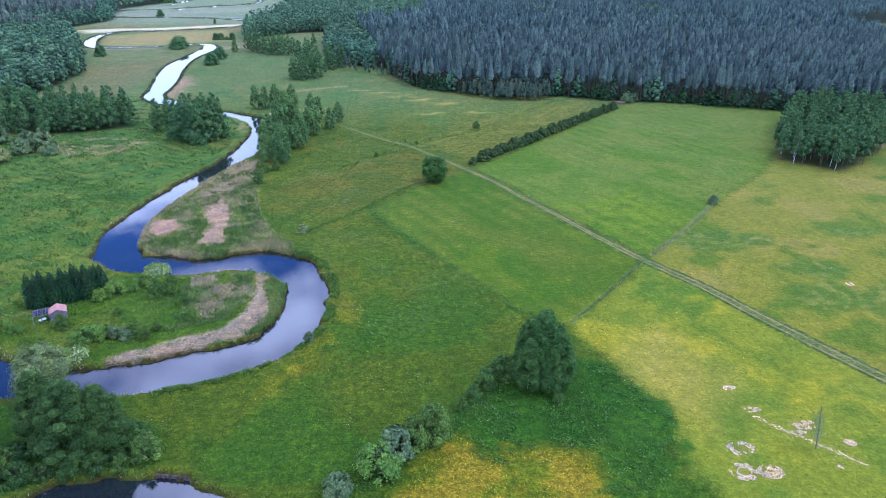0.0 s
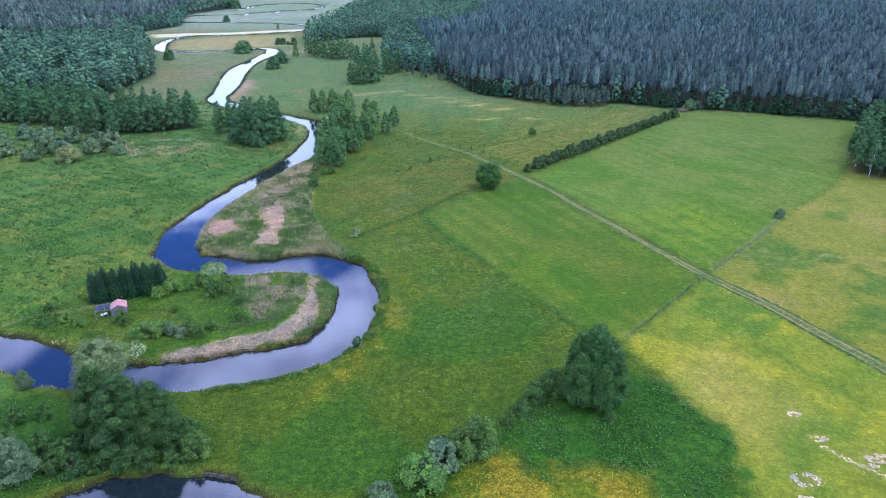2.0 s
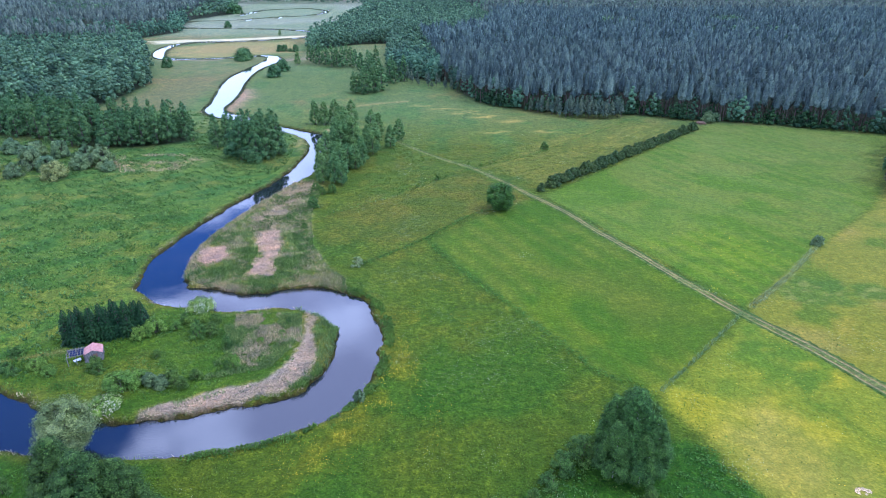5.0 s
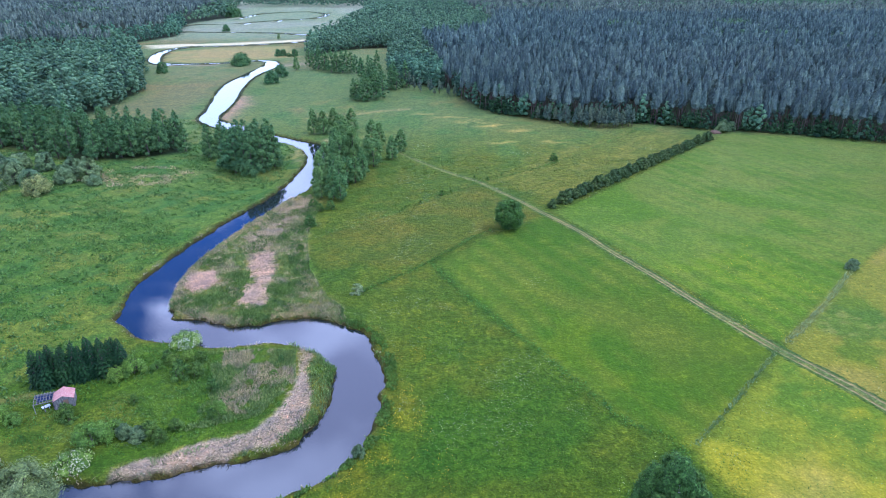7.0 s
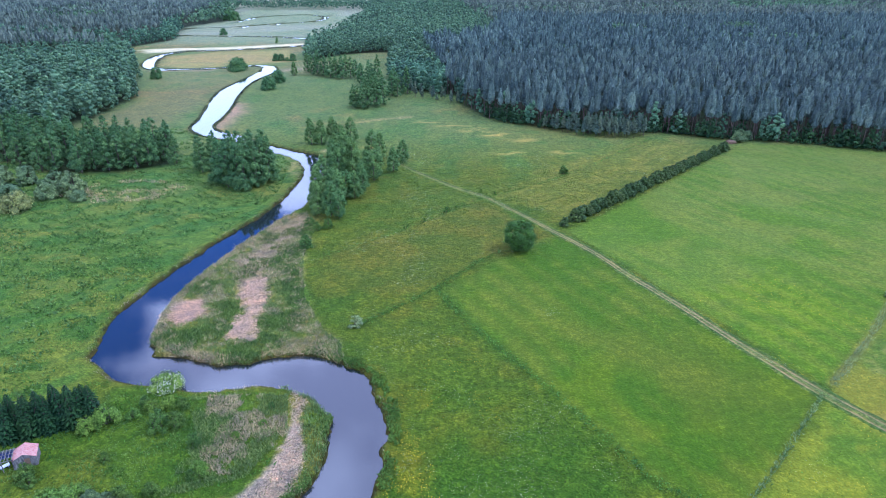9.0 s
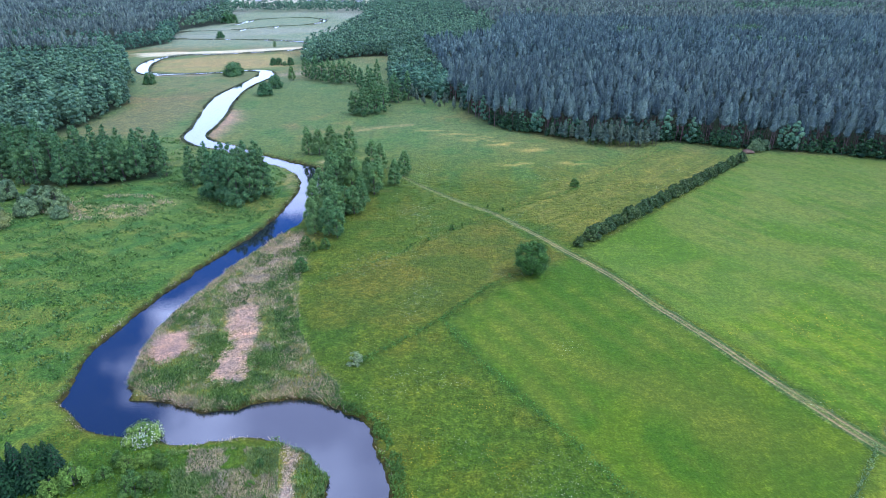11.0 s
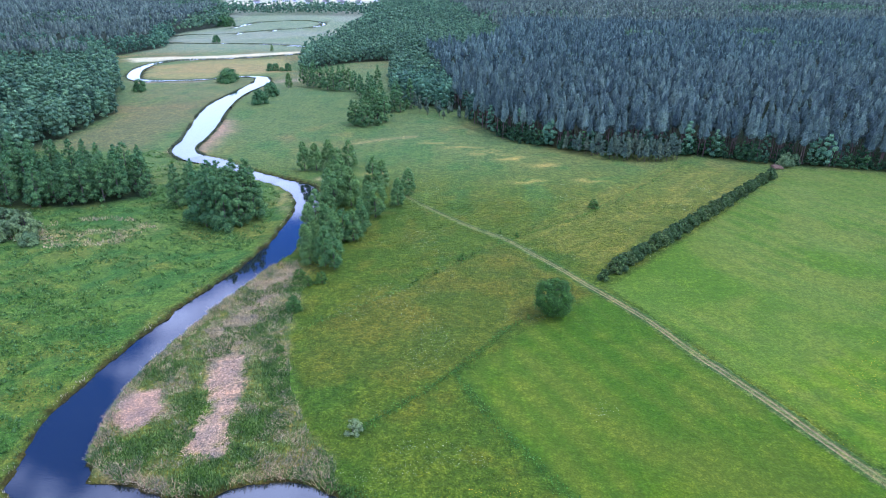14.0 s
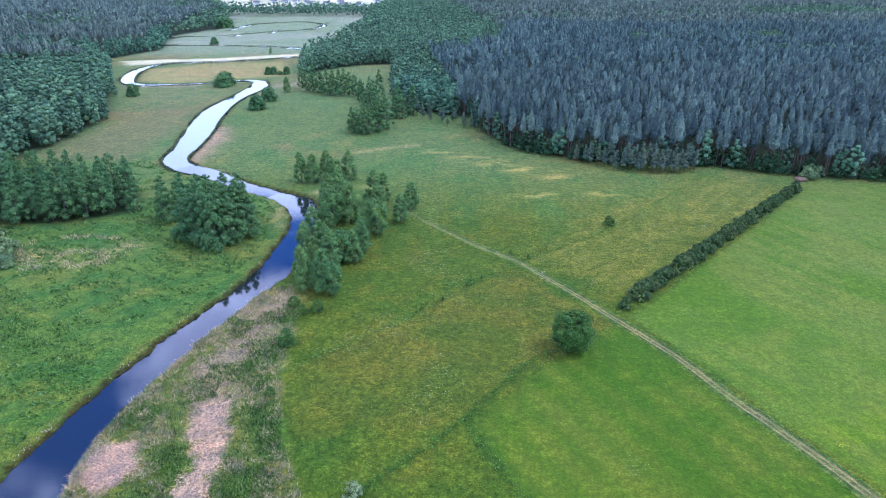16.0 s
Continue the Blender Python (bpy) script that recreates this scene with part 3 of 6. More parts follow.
def tree_thing(name, seed, h, rad, base, profile, clumps, leaves, size, leaf, bark, label, category="tree", trunks=1, clump=0.30, stem=0.16,
               blossom=0, **kw):
    """A thing: an Empty at its foot, with trunk and crown, the foot at the origin."""
    rng = np.random.default_rng(seed)
    (v, f, nv), c, heart = crown_arrays(rng, base, h, rad, profile, clumps, leaves, size, clump, **kw)
    root = tagged(new(name), label, category)
    wood = Quads()
    for k in range(trunks):
        a = rng.uniform(0, 6.28)
        off = 0 if trunks == 1 else rad * rng.uniform(0.12, 0.5)
        x, y = off * math.cos(a), off * math.sin(a)
        top = h * rng.uniform(0.72, 0.86)
        tube(wood, [(x, y, -0.3), (x * 1.05, y * 1.05, h * 0.2), (x * 1.2 + rng.uniform(-.2, .2), y * 1.2 + rng.uniform(-.2, .2), h * 0.5), (x * 1.1, y * 1.1, top)],
             [stem * 1.25, stem, stem * 0.7, stem * 0.15], 7)
    for p in c[::max(1, len(c) // 12)]:
        z = max(base * 0.6, p[2] - np.hypot(p[0], p[1]) * 0.7)
        tube(wood, [(0, 0, z), (p[0] * 0.5, p[1] * 0.5, (z + p[2]) / 2 + 0.1), p], [stem * 0.4, stem * 0.28, stem * 0.08], 5)
    part("trunk", wood.mesh("trunk", bark, True), root, kw.get("trunk_label", ""))
    part("crown", quad_mesh("crown", *[joined((v, f, nv), heart)[k] for k in (0, 1)], leaf, normals=np.vstack([nv, heart[2]])), root)
    if blossom:
        pick = rng.choice(leaves, blossom)
        p = v[:leaves * 4].reshape(-1, 4, 3)[pick].mean(1)
        out = unit(p - np.array([0, 0, (base + h) * 0.45]))
        bv, bf = leaf_quads(rng, p + out * 0.12, out + np.array([0, 0, 0.8]), 0.22)
        part("blossom", quad_mesh("blossom", bv, bf, L_WHITE), root, "creamy white flower heads")
    return root


def foot(x, y, sink=0.05):
    return float(ground_z(np.array([x]), np.array([y]))[0]) - sink


PLACED = {}


def plant(proto, spots, seed=0, group="", vary=0.12):
    """Puts copies of the prototypes at spots (x, y, scale); the first use takes the prototype itself."""
    rng = np.random.default_rng(seed)
    protos = proto if isinstance(proto, list) else [proto]
    for k, (x, y, s) in enumerate(spots):
        p = protos[k % len(protos)]
        k1, k2 = s * rng.uniform(1 - vary, 1 + vary), s * rng.uniform(1 - vary, 1 + vary)
        m = pose(x, y, foot(x, y), rz=rng.uniform(0, 360)) @ Matrix.Diagonal((k1, k1, k2, 1))
        if p.name not in PLACED:
            PLACED[p.name] = True
            p.matrix_basis = m
            ob = p
        else:
            ob = copy_thing(p, Matrix.Identity(4))
            ob.matrix_basis = m
        if group:
            ob["group"] = group


def scatter(poly, spacing, seed, jitter=0.42, keep=None):
    p = np.array(poly, float)
    x0, y0 = p.min(0)
    x1, y1 = p.max(0)
    gx, gy = np.meshgrid(np.arange(x0, x1, spacing), np.arange(y0, y1, spacing))
    rng = np.random.default_rng(seed)
    gx = gx + (np.arange(gx.shape[0]) % 2)[:, None] * spacing / 2
    x = (gx + rng.uniform(-jitter, jitter, gx.shape) * spacing).ravel()
    y = (gy + rng.uniform(-jitter, jitter, gy.shape) * spacing).ravel()
    ok = poly_inside(x, y, poly) > 0
    if keep is not None:
        ok &= keep(x, y)
    return x[ok], y[ok]


def multiply(protos, x, y, scale, spin, pick, z=None):
    """Many copies of small quad arrays, with their normals where they have them, joined into one."""
    vs, fs, ns, n = [], [], [], 0
    z = np.zeros(len(x)) if z is None else z
    for k, (v, f, *nv) in enumerate(protos):
        i = np.where(pick == k)[0]
        if not len(i):
            continue
        c, s = np.cos(spin[i])[:, None], np.sin(spin[i])[:, None]
        w = np.empty((len(i), len(v), 3))
        w[:, :, 0] = (v[:, 0] * c - v[:, 1] * s) * scale[i][:, None] + x[i][:, None]
        w[:, :, 1] = (v[:, 0] * s + v[:, 1] * c) * scale[i][:, None] + y[i][:, None]
        w[:, :, 2] = v[:, 2] * scale[i][:, None] + z[i][:, None]
        vs.append(w.reshape(-1, 3))
        if nv:
            m = nv[0]
            ns.append(np.stack([m[:, 0] * c - m[:, 1] * s, m[:, 0] * s + m[:, 1] * c, np.broadcast_to(m[:, 2], (len(i), len(m)))], -1).reshape(-1, 3))
        fs.append((f[None] + (np.arange(len(i)) * len(v))[:, None, None] + n).reshape(-1, 4))
        n += len(i) * len(v)
    return np.vstack(vs), np.vstack(fs), np.vstack(ns) if ns else None


# ---- ground: one sheet to the horizon ----
def axis(lo, hi, step, far_lo, far_hi, grow, most, reach):
    """Even steps from lo to hi, then slowly longer ones as far as reach, then quickly longer ones."""
    a, b = list(np.arange(lo, hi + step / 2, step)), []
    s = step
    while a[-1] < far_hi:
        s = min(s * grow, most) if a[-1] < reach else s * 1.2
        a.append(a[-1] + s)
    s, p = step, lo
    while p > far_lo:
        s = min(s * grow, most) if p > -reach else s * 1.2
        p -= s
        b.append(p)
    return np.array(b[::-1] + a)


def build_ground():
    xs = axis(-88, 98, 0.88, -4500, 4500, 1.035, 5.0, 280)
    ys = axis(32, 212, 0.88, -4500, 4500, 1.013, 5.0, 640)
    X, Y = np.meshgrid(xs, ys)
    x, y = X.ravel(), Y.ravel()
    s = shore(x, y)
    z = ground_z(x, y, s)
    nx, ny = len(xs), len(ys)
    i = np.arange(nx * ny).reshape(ny, nx)
    f = np.stack([i[:-1, :-1], i[:-1, 1:], i[1:, 1:], i[1:, :-1]], -1).reshape(-1, 4)
    me = quad_mesh("ground", np.stack([x, y, z], 1), f, M_GROUND, True)
    big, mid, small = fbm(x, y, 60, 1), fbm(x, y, 14, 2), fbm(x, y, 3.2, 3)
    col = np.empty((len(x), 3))
    tuft = np.full(len(x), 0.7)

    def lay(mask, c):
        m = np.clip(mask, 0, 1)[:, None]
        col[:] = col * (1 - m) + np.array(c) * m

    def area(poly, edge=1.5, wobble=1.5):
        return sstep(poly_inside(x, y, poly) + (small - 0.5) * 2 * wobble, -edge, edge)

    def stripe(pts, width, wobble=0.8):
        return np.exp(-((line_dist(x, y, pts) + (small - 0.5) * wobble) / width) ** 2)

    # rough meadow everywhere
    col[:] = (0.088, 0.134, 0.022)
    lay(sstep(mid, 0.45, 0.7) * 0.7, (0.112, 0.138, 0.022))
    lay(sstep(big, 0.5, 0.7) * 0.5, (0.075, 0.132, 0.022))
    lay(sstep(fbm(x, y, 11, 14), 0.52, 0.66) * 0.75, (0.062, 0.118, 0.022))
    lay(sstep(fbm(x, y, 5, 15), 0.56, 0.70) * 0.45, (0.140, 0.142, 0.028))
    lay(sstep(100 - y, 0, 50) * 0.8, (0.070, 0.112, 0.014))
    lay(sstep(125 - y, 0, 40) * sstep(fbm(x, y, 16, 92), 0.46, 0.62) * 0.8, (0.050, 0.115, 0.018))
    # west of the river, lush and bluish
    west = sstep(np.interp(y, [60, 84, 118, 160, 190, 215, 250, 300, 400], [-70, -66, -66, -66, -55, -50, -52, -112, -124]) - x, -3, 3) * (y > 55)
    lay(west, (0.104, 0.174, 0.052))
    lay(west * sstep(fbm(x + 0.6 * y, y * 2.2, 18, 8), 0.48, 0.66) * 0.7, (0.165, 0.190, 0.060))
    lay(west * sstep(fbm(x * 0.6 + y, y * 0.5, 34, 19), 0.52, 0.66) * 0.5, (0.190, 0.180, 0.062))
    lay(west * sstep(fbm(x * 1.6 - y, y * 1.4, 9, 9), 0.50, 0.66) * 0.75, (0.062, 0.146, 0.052))
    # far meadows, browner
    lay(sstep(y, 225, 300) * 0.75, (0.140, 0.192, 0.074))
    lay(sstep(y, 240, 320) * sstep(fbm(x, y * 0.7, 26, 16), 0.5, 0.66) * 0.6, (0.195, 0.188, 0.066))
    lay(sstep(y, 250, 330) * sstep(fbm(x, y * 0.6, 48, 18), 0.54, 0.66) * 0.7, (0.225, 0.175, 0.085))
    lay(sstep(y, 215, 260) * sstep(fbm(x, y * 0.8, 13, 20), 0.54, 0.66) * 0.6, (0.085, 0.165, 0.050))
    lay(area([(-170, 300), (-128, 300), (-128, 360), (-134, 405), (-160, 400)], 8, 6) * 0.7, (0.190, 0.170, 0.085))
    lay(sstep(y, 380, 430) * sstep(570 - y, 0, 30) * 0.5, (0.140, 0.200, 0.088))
    # paler and greyer blue from here on: haze put into the meadow colour
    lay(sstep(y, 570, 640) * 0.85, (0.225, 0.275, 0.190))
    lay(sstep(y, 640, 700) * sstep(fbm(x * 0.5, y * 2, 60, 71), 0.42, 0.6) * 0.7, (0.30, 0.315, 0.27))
    lay(area([(-460, 1105), (-110, 1105), (-110, 1600), (-520, 1600)], 10, 10), (0.60, 0.56, 0.48))
    lay(area([(-460, 1105), (-110, 1105), (-110, 1600), (-520, 1600)], 10, 10) * sstep(fbm(x * 0.4, y, 40, 89), 0.5, 0.6) * 0.7, (0.30, 0.34, 0.20))
    # hut's spit of land
    hut = area([(-66, 112), (-50, 109), (-30, 109), (-21, 105), (-21, 90), (-26, 81), (-50, 74), (-72, 78), (-84, 84), (-76, 100)], 2, 2)
    lay(hut, (0.078, 0.140, 0.024))
    lay(hut * sstep(mid, 0.5, 0.65) * 0.7, (0.120, 0.150, 0.036))
    lay(hut * sstep(small, 0.55, 0.75) * 0.6, (0.045, 0.100, 0.022))
    # fields
    a = area(FIELD_A, 1.2, 1.2)
    lay(a, (0.062, 0.124, 0.010))
    lay(a * sstep(fbm(x + 0.4 * y, y - x, 22, 75), 0.50, 0.70) * 0.45, (0.112, 0.138, 0.028))
    lay(a * sstep(fbm(x, y, 9, 76), 0.56, 0.68) * 0.5, (0.110, 0.160, 0.010))
    lay(a * np.exp(-(line_dist(x, y, [(12, 150), (26, 128), (44, 112)]) / 5.0) ** 2) * 0.4, (0.140, 0.160, 0.040))
    lay(a * sstep(mid, 0.5, 0.72) * 0.55, (0.122, 0.160, 0.030))
    mow = np.sin((x * 0.89 + y * 0.45) * 1.05 + 2.5 * vnoise(x, y, 25, 85))      # faint lines left by the mower, along the track
    lay(a * sstep(mow + (mid - 0.5) * 2.4, 0.3, 1.1) * 0.40, (0.120, 0.152, 0.030))
    lay(a * sstep(-mow + (mid - 0.5) * 2.4, 0.4, 1.2) * 0.35, (0.048, 0.112, 0.012))
    bfield = area(FIELD_B, 1.0, 0.8)
    lay(bfield, (0.088, 0.156, 0.018))
    lay(bfield * sstep(mid, 0.42, 0.62) * 0.75, (0.132, 0.172, 0.040))
    lay(bfield * sstep(x - 90 + (y - 180) * 0.5 + (mid - 0.5) * 120, -20, 90) * 0.45, (0.150, 0.175, 0.060))
    lay(bfield * sstep(fbm(x + y, (y - x) * 0.35, 16, 21), 0.48, 0.7) * 0.6, (0.125, 0.180, 0.045))
    lay(bfield * sstep(poly_inside(x, y, [(52, 146), (66, 114), (88, 135), (80, 158)]), -6, 10) * sstep(small, 0.4, 0.6), (0.135, 0.205, 0.012))
    lay(bfield * sstep(mow + (fbm(x, y, 20, 86) - 0.5) * 3.0, 0.3, 1.2) * 0.35, (0.150, 0.180, 0.050))
    lay(bfield * sstep(-mow + (fbm(x, y, 20, 86) - 0.5) * 3.0, 0.5, 1.2) * 0.30, (0.062, 0.135, 0.016))
    east = sstep(x - np.interp(y, [0, 108, 142, 173, 250], [60, 66, 100, 134, 195]), -1.5, 2) * (1 - area(FIELD_A)) * (y < 262)
    lay(east, (0.185, 0.190, 0.050))
    lay(east * sstep(mid, 0.5, 0.68) * 0.7, (0.240, 0.205, 0.070))
    lay(east * sstep(fbm(x, y, 9, 31), 0.55, 0.7) * 0.8, (0.085, 0.145, 0.028))
    for cx, cy, rx, ry in ((86, 118, 11, 7), (99, 118, 5, 4), (104, 101, 8, 6), (100, 88, 9, 7), (112, 84, 9, 8), (128, 120, 7, 4)):
        e = ((x - cx) / rx) ** 2 + ((y - cy) / ry) ** 2 + (small - 0.5) * 1.6
        lay(east * sstep(1.3 - e, 0, 0.9) * 0.85, (0.082, 0.142, 0.042))
        lay(east * sstep(1.0 - e, 0, 0.8) * sstep(vnoise(x, y, 1.6, 87), 0.62, 0.85) * 0.5, (0.27, 0.25, 0.16))
    # yellowish field, its colour raised to stand for a patch of sun
    south = area([(39.5, 80.5), (66, 107), (90, 57), (112, 14), (60, 10), (46, 40), (49, 55), (45, 62)], 2.5, 2)
    lay(south, (0.185, 0.212, 0.040))
    lay(south * sstep(fbm(x + y, y - x, 15, 32), 0.46, 0.66) * 0.85, (0.285, 0.268, 0.034))
    lay(south * sstep(fbm(x, y, 7, 33), 0.50, 0.68) * 0.7, (0.110, 0.170, 0.036))
    lay(south * area([(56, 92), (66, 106), (76, 88), (66, 80)], 3, 3) * sstep(small, 0.3, 0.6) * 0.8, (0.085, 0.160, 0.030))
    for line, w in (([(62, 99), (66, 93), (67, 84)], 4.0), ([(66, 78), (73, 64), (80, 50)], 4.0), ([(52, 66), (60, 50)], 2.5)):
        lay(south * stripe(line, w, 6) * sstep(small, 0.32, 0.6) * 0.8, (0.095, 0.155, 0.036))
    brown = area([(44, 70), (56, 78), (64, 62), (52, 48), (47, 56)], 5, 3)
    lay(brown * 0.7, (0.310, 0.265, 0.110))
    strip = area([(36, 190), (112, 266), (84, 282), (44, 250), (16, 212)], 6, 4)
    lay(strip * 0.7, (0.150, 0.165, 0.038))
    lay(strip * sstep(fbm((x + y) * 0.5, (y - x) * 2.2, 6, 74), 0.50, 0.64) * 0.4, (0.230, 0.212, 0.065))
    dry = area(DRY_MEADOW, 1.5, 1.5)
    lay(dry * 0.6, (0.112, 0.130, 0.030))
    lay(dry * sstep(mid, 0.48, 0.66) * 0.6, (0.150, 0.145, 0.035))
    for cx, cy, r in ((2, 304, 7), (21, 288, 8), (24, 260, 6), (12, 297, 9), (-10, 312, 6), (34, 279, 6), (-30, 268, 5), (46, 262, 6)):
        lay(np.exp(-(((x - cx) / r) ** 2 + ((y - cy) / (r * 0.5)) ** 2)) * 0.75 * sstep(fbm(x * 0.5, y * 1.6, 3.5, 73), 0.38, 0.62), (0.46, 0.36, 0.13))
    lay(stripe([(-42, 310), (-30, 318), (-18, 322)], 1.6, 2) * 0.6, (0.36, 0.29, 0.15))
    lay(np.exp(-(((x + 47) / 2.8) ** 2 + ((y - 263) / 2.0) ** 2)) * 0.9, (0.55, 0.44, 0.33))
    lay(area(TAN_FAR, 5, 4), (0.290, 0.265, 0.110))
    lay(area(TAN_FAR, 12, 4) * sstep(fbm(x, y * 1.6, 30, 72), 0.45, 0.6) * 0.7, (0.330, 0.255, 0.120))
    lay(area(REED_BAND, 2.5, 2), (0.64, 0.57, 0.42))
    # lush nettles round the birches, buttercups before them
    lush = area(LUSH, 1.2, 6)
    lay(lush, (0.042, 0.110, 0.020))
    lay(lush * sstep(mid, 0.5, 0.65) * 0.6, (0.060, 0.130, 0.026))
    lay(area(BUTTER, 2, 3) * 0.8, (0.135, 0.165, 0.016))
    lay(area(BUTTER, 2, 3) * sstep(fbm(x, y, 7, 45) + (vnoise(x, y, 1.1, 46) - 0.5) * 0.35, 0.44, 0.62) * 0.85, (0.255, 0.200, 0.010))
    lay(stripe([(-5, 106), (-6.5, 92), (-9, 80), (-15, 69), (-22, 63)], 3.2, 4) * sstep(small, 0.38, 0.6) * 0.4, (0.235, 0.200, 0.012))
    # lush dark undergrowth, with the alders' shade put into its colour
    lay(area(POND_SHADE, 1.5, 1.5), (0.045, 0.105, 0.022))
    for path, w, k in ((VERGES[0], 0.6, 0.45), (VERGES[1], 0.9, 0.55), (VERGES[2], 2.0, 0.8), (VERGES[3], 0.6, 0.35)):
        lay(stripe(path, w, 1.5) * k, (0.050, 0.112, 0.026))
    lay(stripe(FENCE_LINE, 0.9, 0.8) * 0.85, (0.200, 0.200, 0.105))
    lay(stripe(HEDGE_BANK, 0.7, 0.8) * 0.5, (0.130, 0.160, 0.060))
    # reeds
    for poly in (REED_ONE, REED_TWO):
        r = area(poly, 1.2, 1.8)
        lay(r, (0.135, 0.170, 0.060))
        lay(r * sstep(fbm(x, y, 4, 41), 0.46, 0.62) * 0.6, (0.290, 0.245, 0.16))
        lay(r * sstep(fbm(x, y, 7, 42), 0.53, 0.63) * 0.9, (0.078, 0.160, 0.030))
        tuft = np.maximum(tuft, r)
    flat = line_dist(x, y, SPIT_SWATH) + (small - 0.5) * 4.0 + (mid - 0.5) * 3.0
    lay(sstep(np.interp(y, [76, 84, 90, 97, 108], [2.0, 3.6, 3.4, 1.3, 0.8]) - flat, -0.3, 0.7), (0.46, 0.34, 0.27))
    lay(stripe(SWATH, 4.2, 5) * sstep(small, 0.30, 0.5) * 0.9, (0.42, 0.32, 0.22))
    lay(stripe([(-61.8, 141), (-62.5, 131), (-60, 125), (-54, 120.8), (-46.5, 118.8)], 2.0, 3) * 0.9, (0.44, 0.35, 0.23))
    lay(np.maximum(area(REED_MOWN_A, 1.0, 3.4), area(REED_MOWN_B, 1.2, 3.6)) * 0.95, (0.48, 0.33, 0.25))
    lay(stripe([(-105, 300), (-107, 318), (-106, 332), (-111, 350)], 6.0, 4) * 0.95, (0.38, 0.265, 0.20))
    lay(stripe([(-108, 462), (-96, 470), (-92, 480)], 6, 4) * 0.7, (0.32, 0.25, 0.20))
    lay(stripe([(-206, 470), (-196, 458), (-160, 462)], 3.0, 3) * 0.8, (0.34, 0.26, 0.20))
    lay(stripe([(-118, 212), (-106, 211), (-97, 210), (-92, 218)], 5.0, 5) * 0.85 * sstep(small, 0.32, 0.6), (0.34, 0.30, 0.19))
    lay(stripe([(-62, 262), (-58, 248), (-54, 232)], 2.2, 3) * 0.8 * sstep(small, 0.32, 0.6), (0.33, 0.29, 0.18))
    # the wheel track
    d = line_dist(x, y, track_line[::3]) + (small - 0.5) * 0.35
    path = line_dist(x, y, [(-90, 84), (-82, 90), (-72, 93.5)]) + (small - 0.5) * 0.6
    lay(np.exp(-(path / 0.7) ** 2) * 0.8, (0.20, 0.19, 0.16))
    lay(np.exp(-((path - 1.6) / 0.6) ** 2) * 0.6, (0.035, 0.085, 0.03))
    # bare sand where moles and cattle have dug
    sand = np.zeros(len(x))
    for cx, cy, rx, ry in ((61.4, 58.3, 1.3, 0.8), (62.3, 52.4, 1.7, 0.8), (69, 48.3, 2.0, 1.2), (66.5, 46.6, 1.6, 0.7), (55.8, 43.9, 2.3, 1.3), (53.9, 39.2, 2.2, 1.5),
                           (57.8, 38.9, 2.0, 1.5), (73.7, 43.7, 1.0, 0.7), (68.8, 39.3, 0.8, 0.7), (108, 92.5, 1.0, 1.0)):
        e = np.sqrt(((x - cx) / rx) ** 2 + ((y - cy) / ry) ** 2)
        sand = np.maximum(sand, sstep(1.25 - e + (vnoise(x, y, 0.9, 61) - 0.5) * 1.5, 0, 0.35))
    sand = np.maximum(sand, stripe([(61.8, 50.8), (65.4, 46.9), (68, 44.4), (72.9, 39)], 0.45, 0.5))
    sand = np.maximum(sand, 0.8 * stripe([(108, 93), (105.5, 85), (103, 78)], 0.4, 1.0))
    lay(sand * 0.25, (0.40, 0.32, 0.25))
    # wet earth at the water, and the wood floor
    lay(sstep(0.85 - s, 0, 0.5), (0.045, 0.040, 0.022))
    lay(np.exp(-((s - 1.2) / 0.7) ** 2) * 0.4, (0.15, 0.15, 0.05))
    lay(sstep(-0.6 - s, 0, 1.0), (0.03, 0.03, 0.02))
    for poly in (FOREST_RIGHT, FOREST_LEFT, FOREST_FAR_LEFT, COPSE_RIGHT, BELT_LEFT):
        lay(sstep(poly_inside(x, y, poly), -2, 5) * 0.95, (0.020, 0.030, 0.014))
    clear = area(CLEARING, 4, 3)
    lay(clear, (0.25, 0.27, 0.14))
    lay(clear * sstep(fbm(x, y, 30, 88), 0.45, 0.6), (0.48, 0.43, 0.27))
    lay(sstep(np.hypot(x, y), 1600, 1900), (0.050, 0.075, 0.035))
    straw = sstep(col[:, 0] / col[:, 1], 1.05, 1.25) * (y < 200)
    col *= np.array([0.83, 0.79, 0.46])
    col[:, 2] *= np.interp(y, [90, 240, 320], [0.44, 0.90, 1.3]) * (1 - straw) + 1.35 * straw      # haze in the colour: blue grows with distance; near swards yellow-green, straw pinkish
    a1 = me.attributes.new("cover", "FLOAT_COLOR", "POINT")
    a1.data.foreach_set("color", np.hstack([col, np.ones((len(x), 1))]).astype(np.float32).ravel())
    a2 = me.attributes.new("tuft", "FLOAT", "POINT")
    tuft *= 1 - 0.35 * np.maximum(a, bfield) - 0.4 * np.maximum(south, east)
    a2.data.foreach_set("value", tuft.astype(np.float32))
    return tagged(new("ground", me), "green river meadow with mown fields and rough grass", "ground", kind="structure")


build_ground()


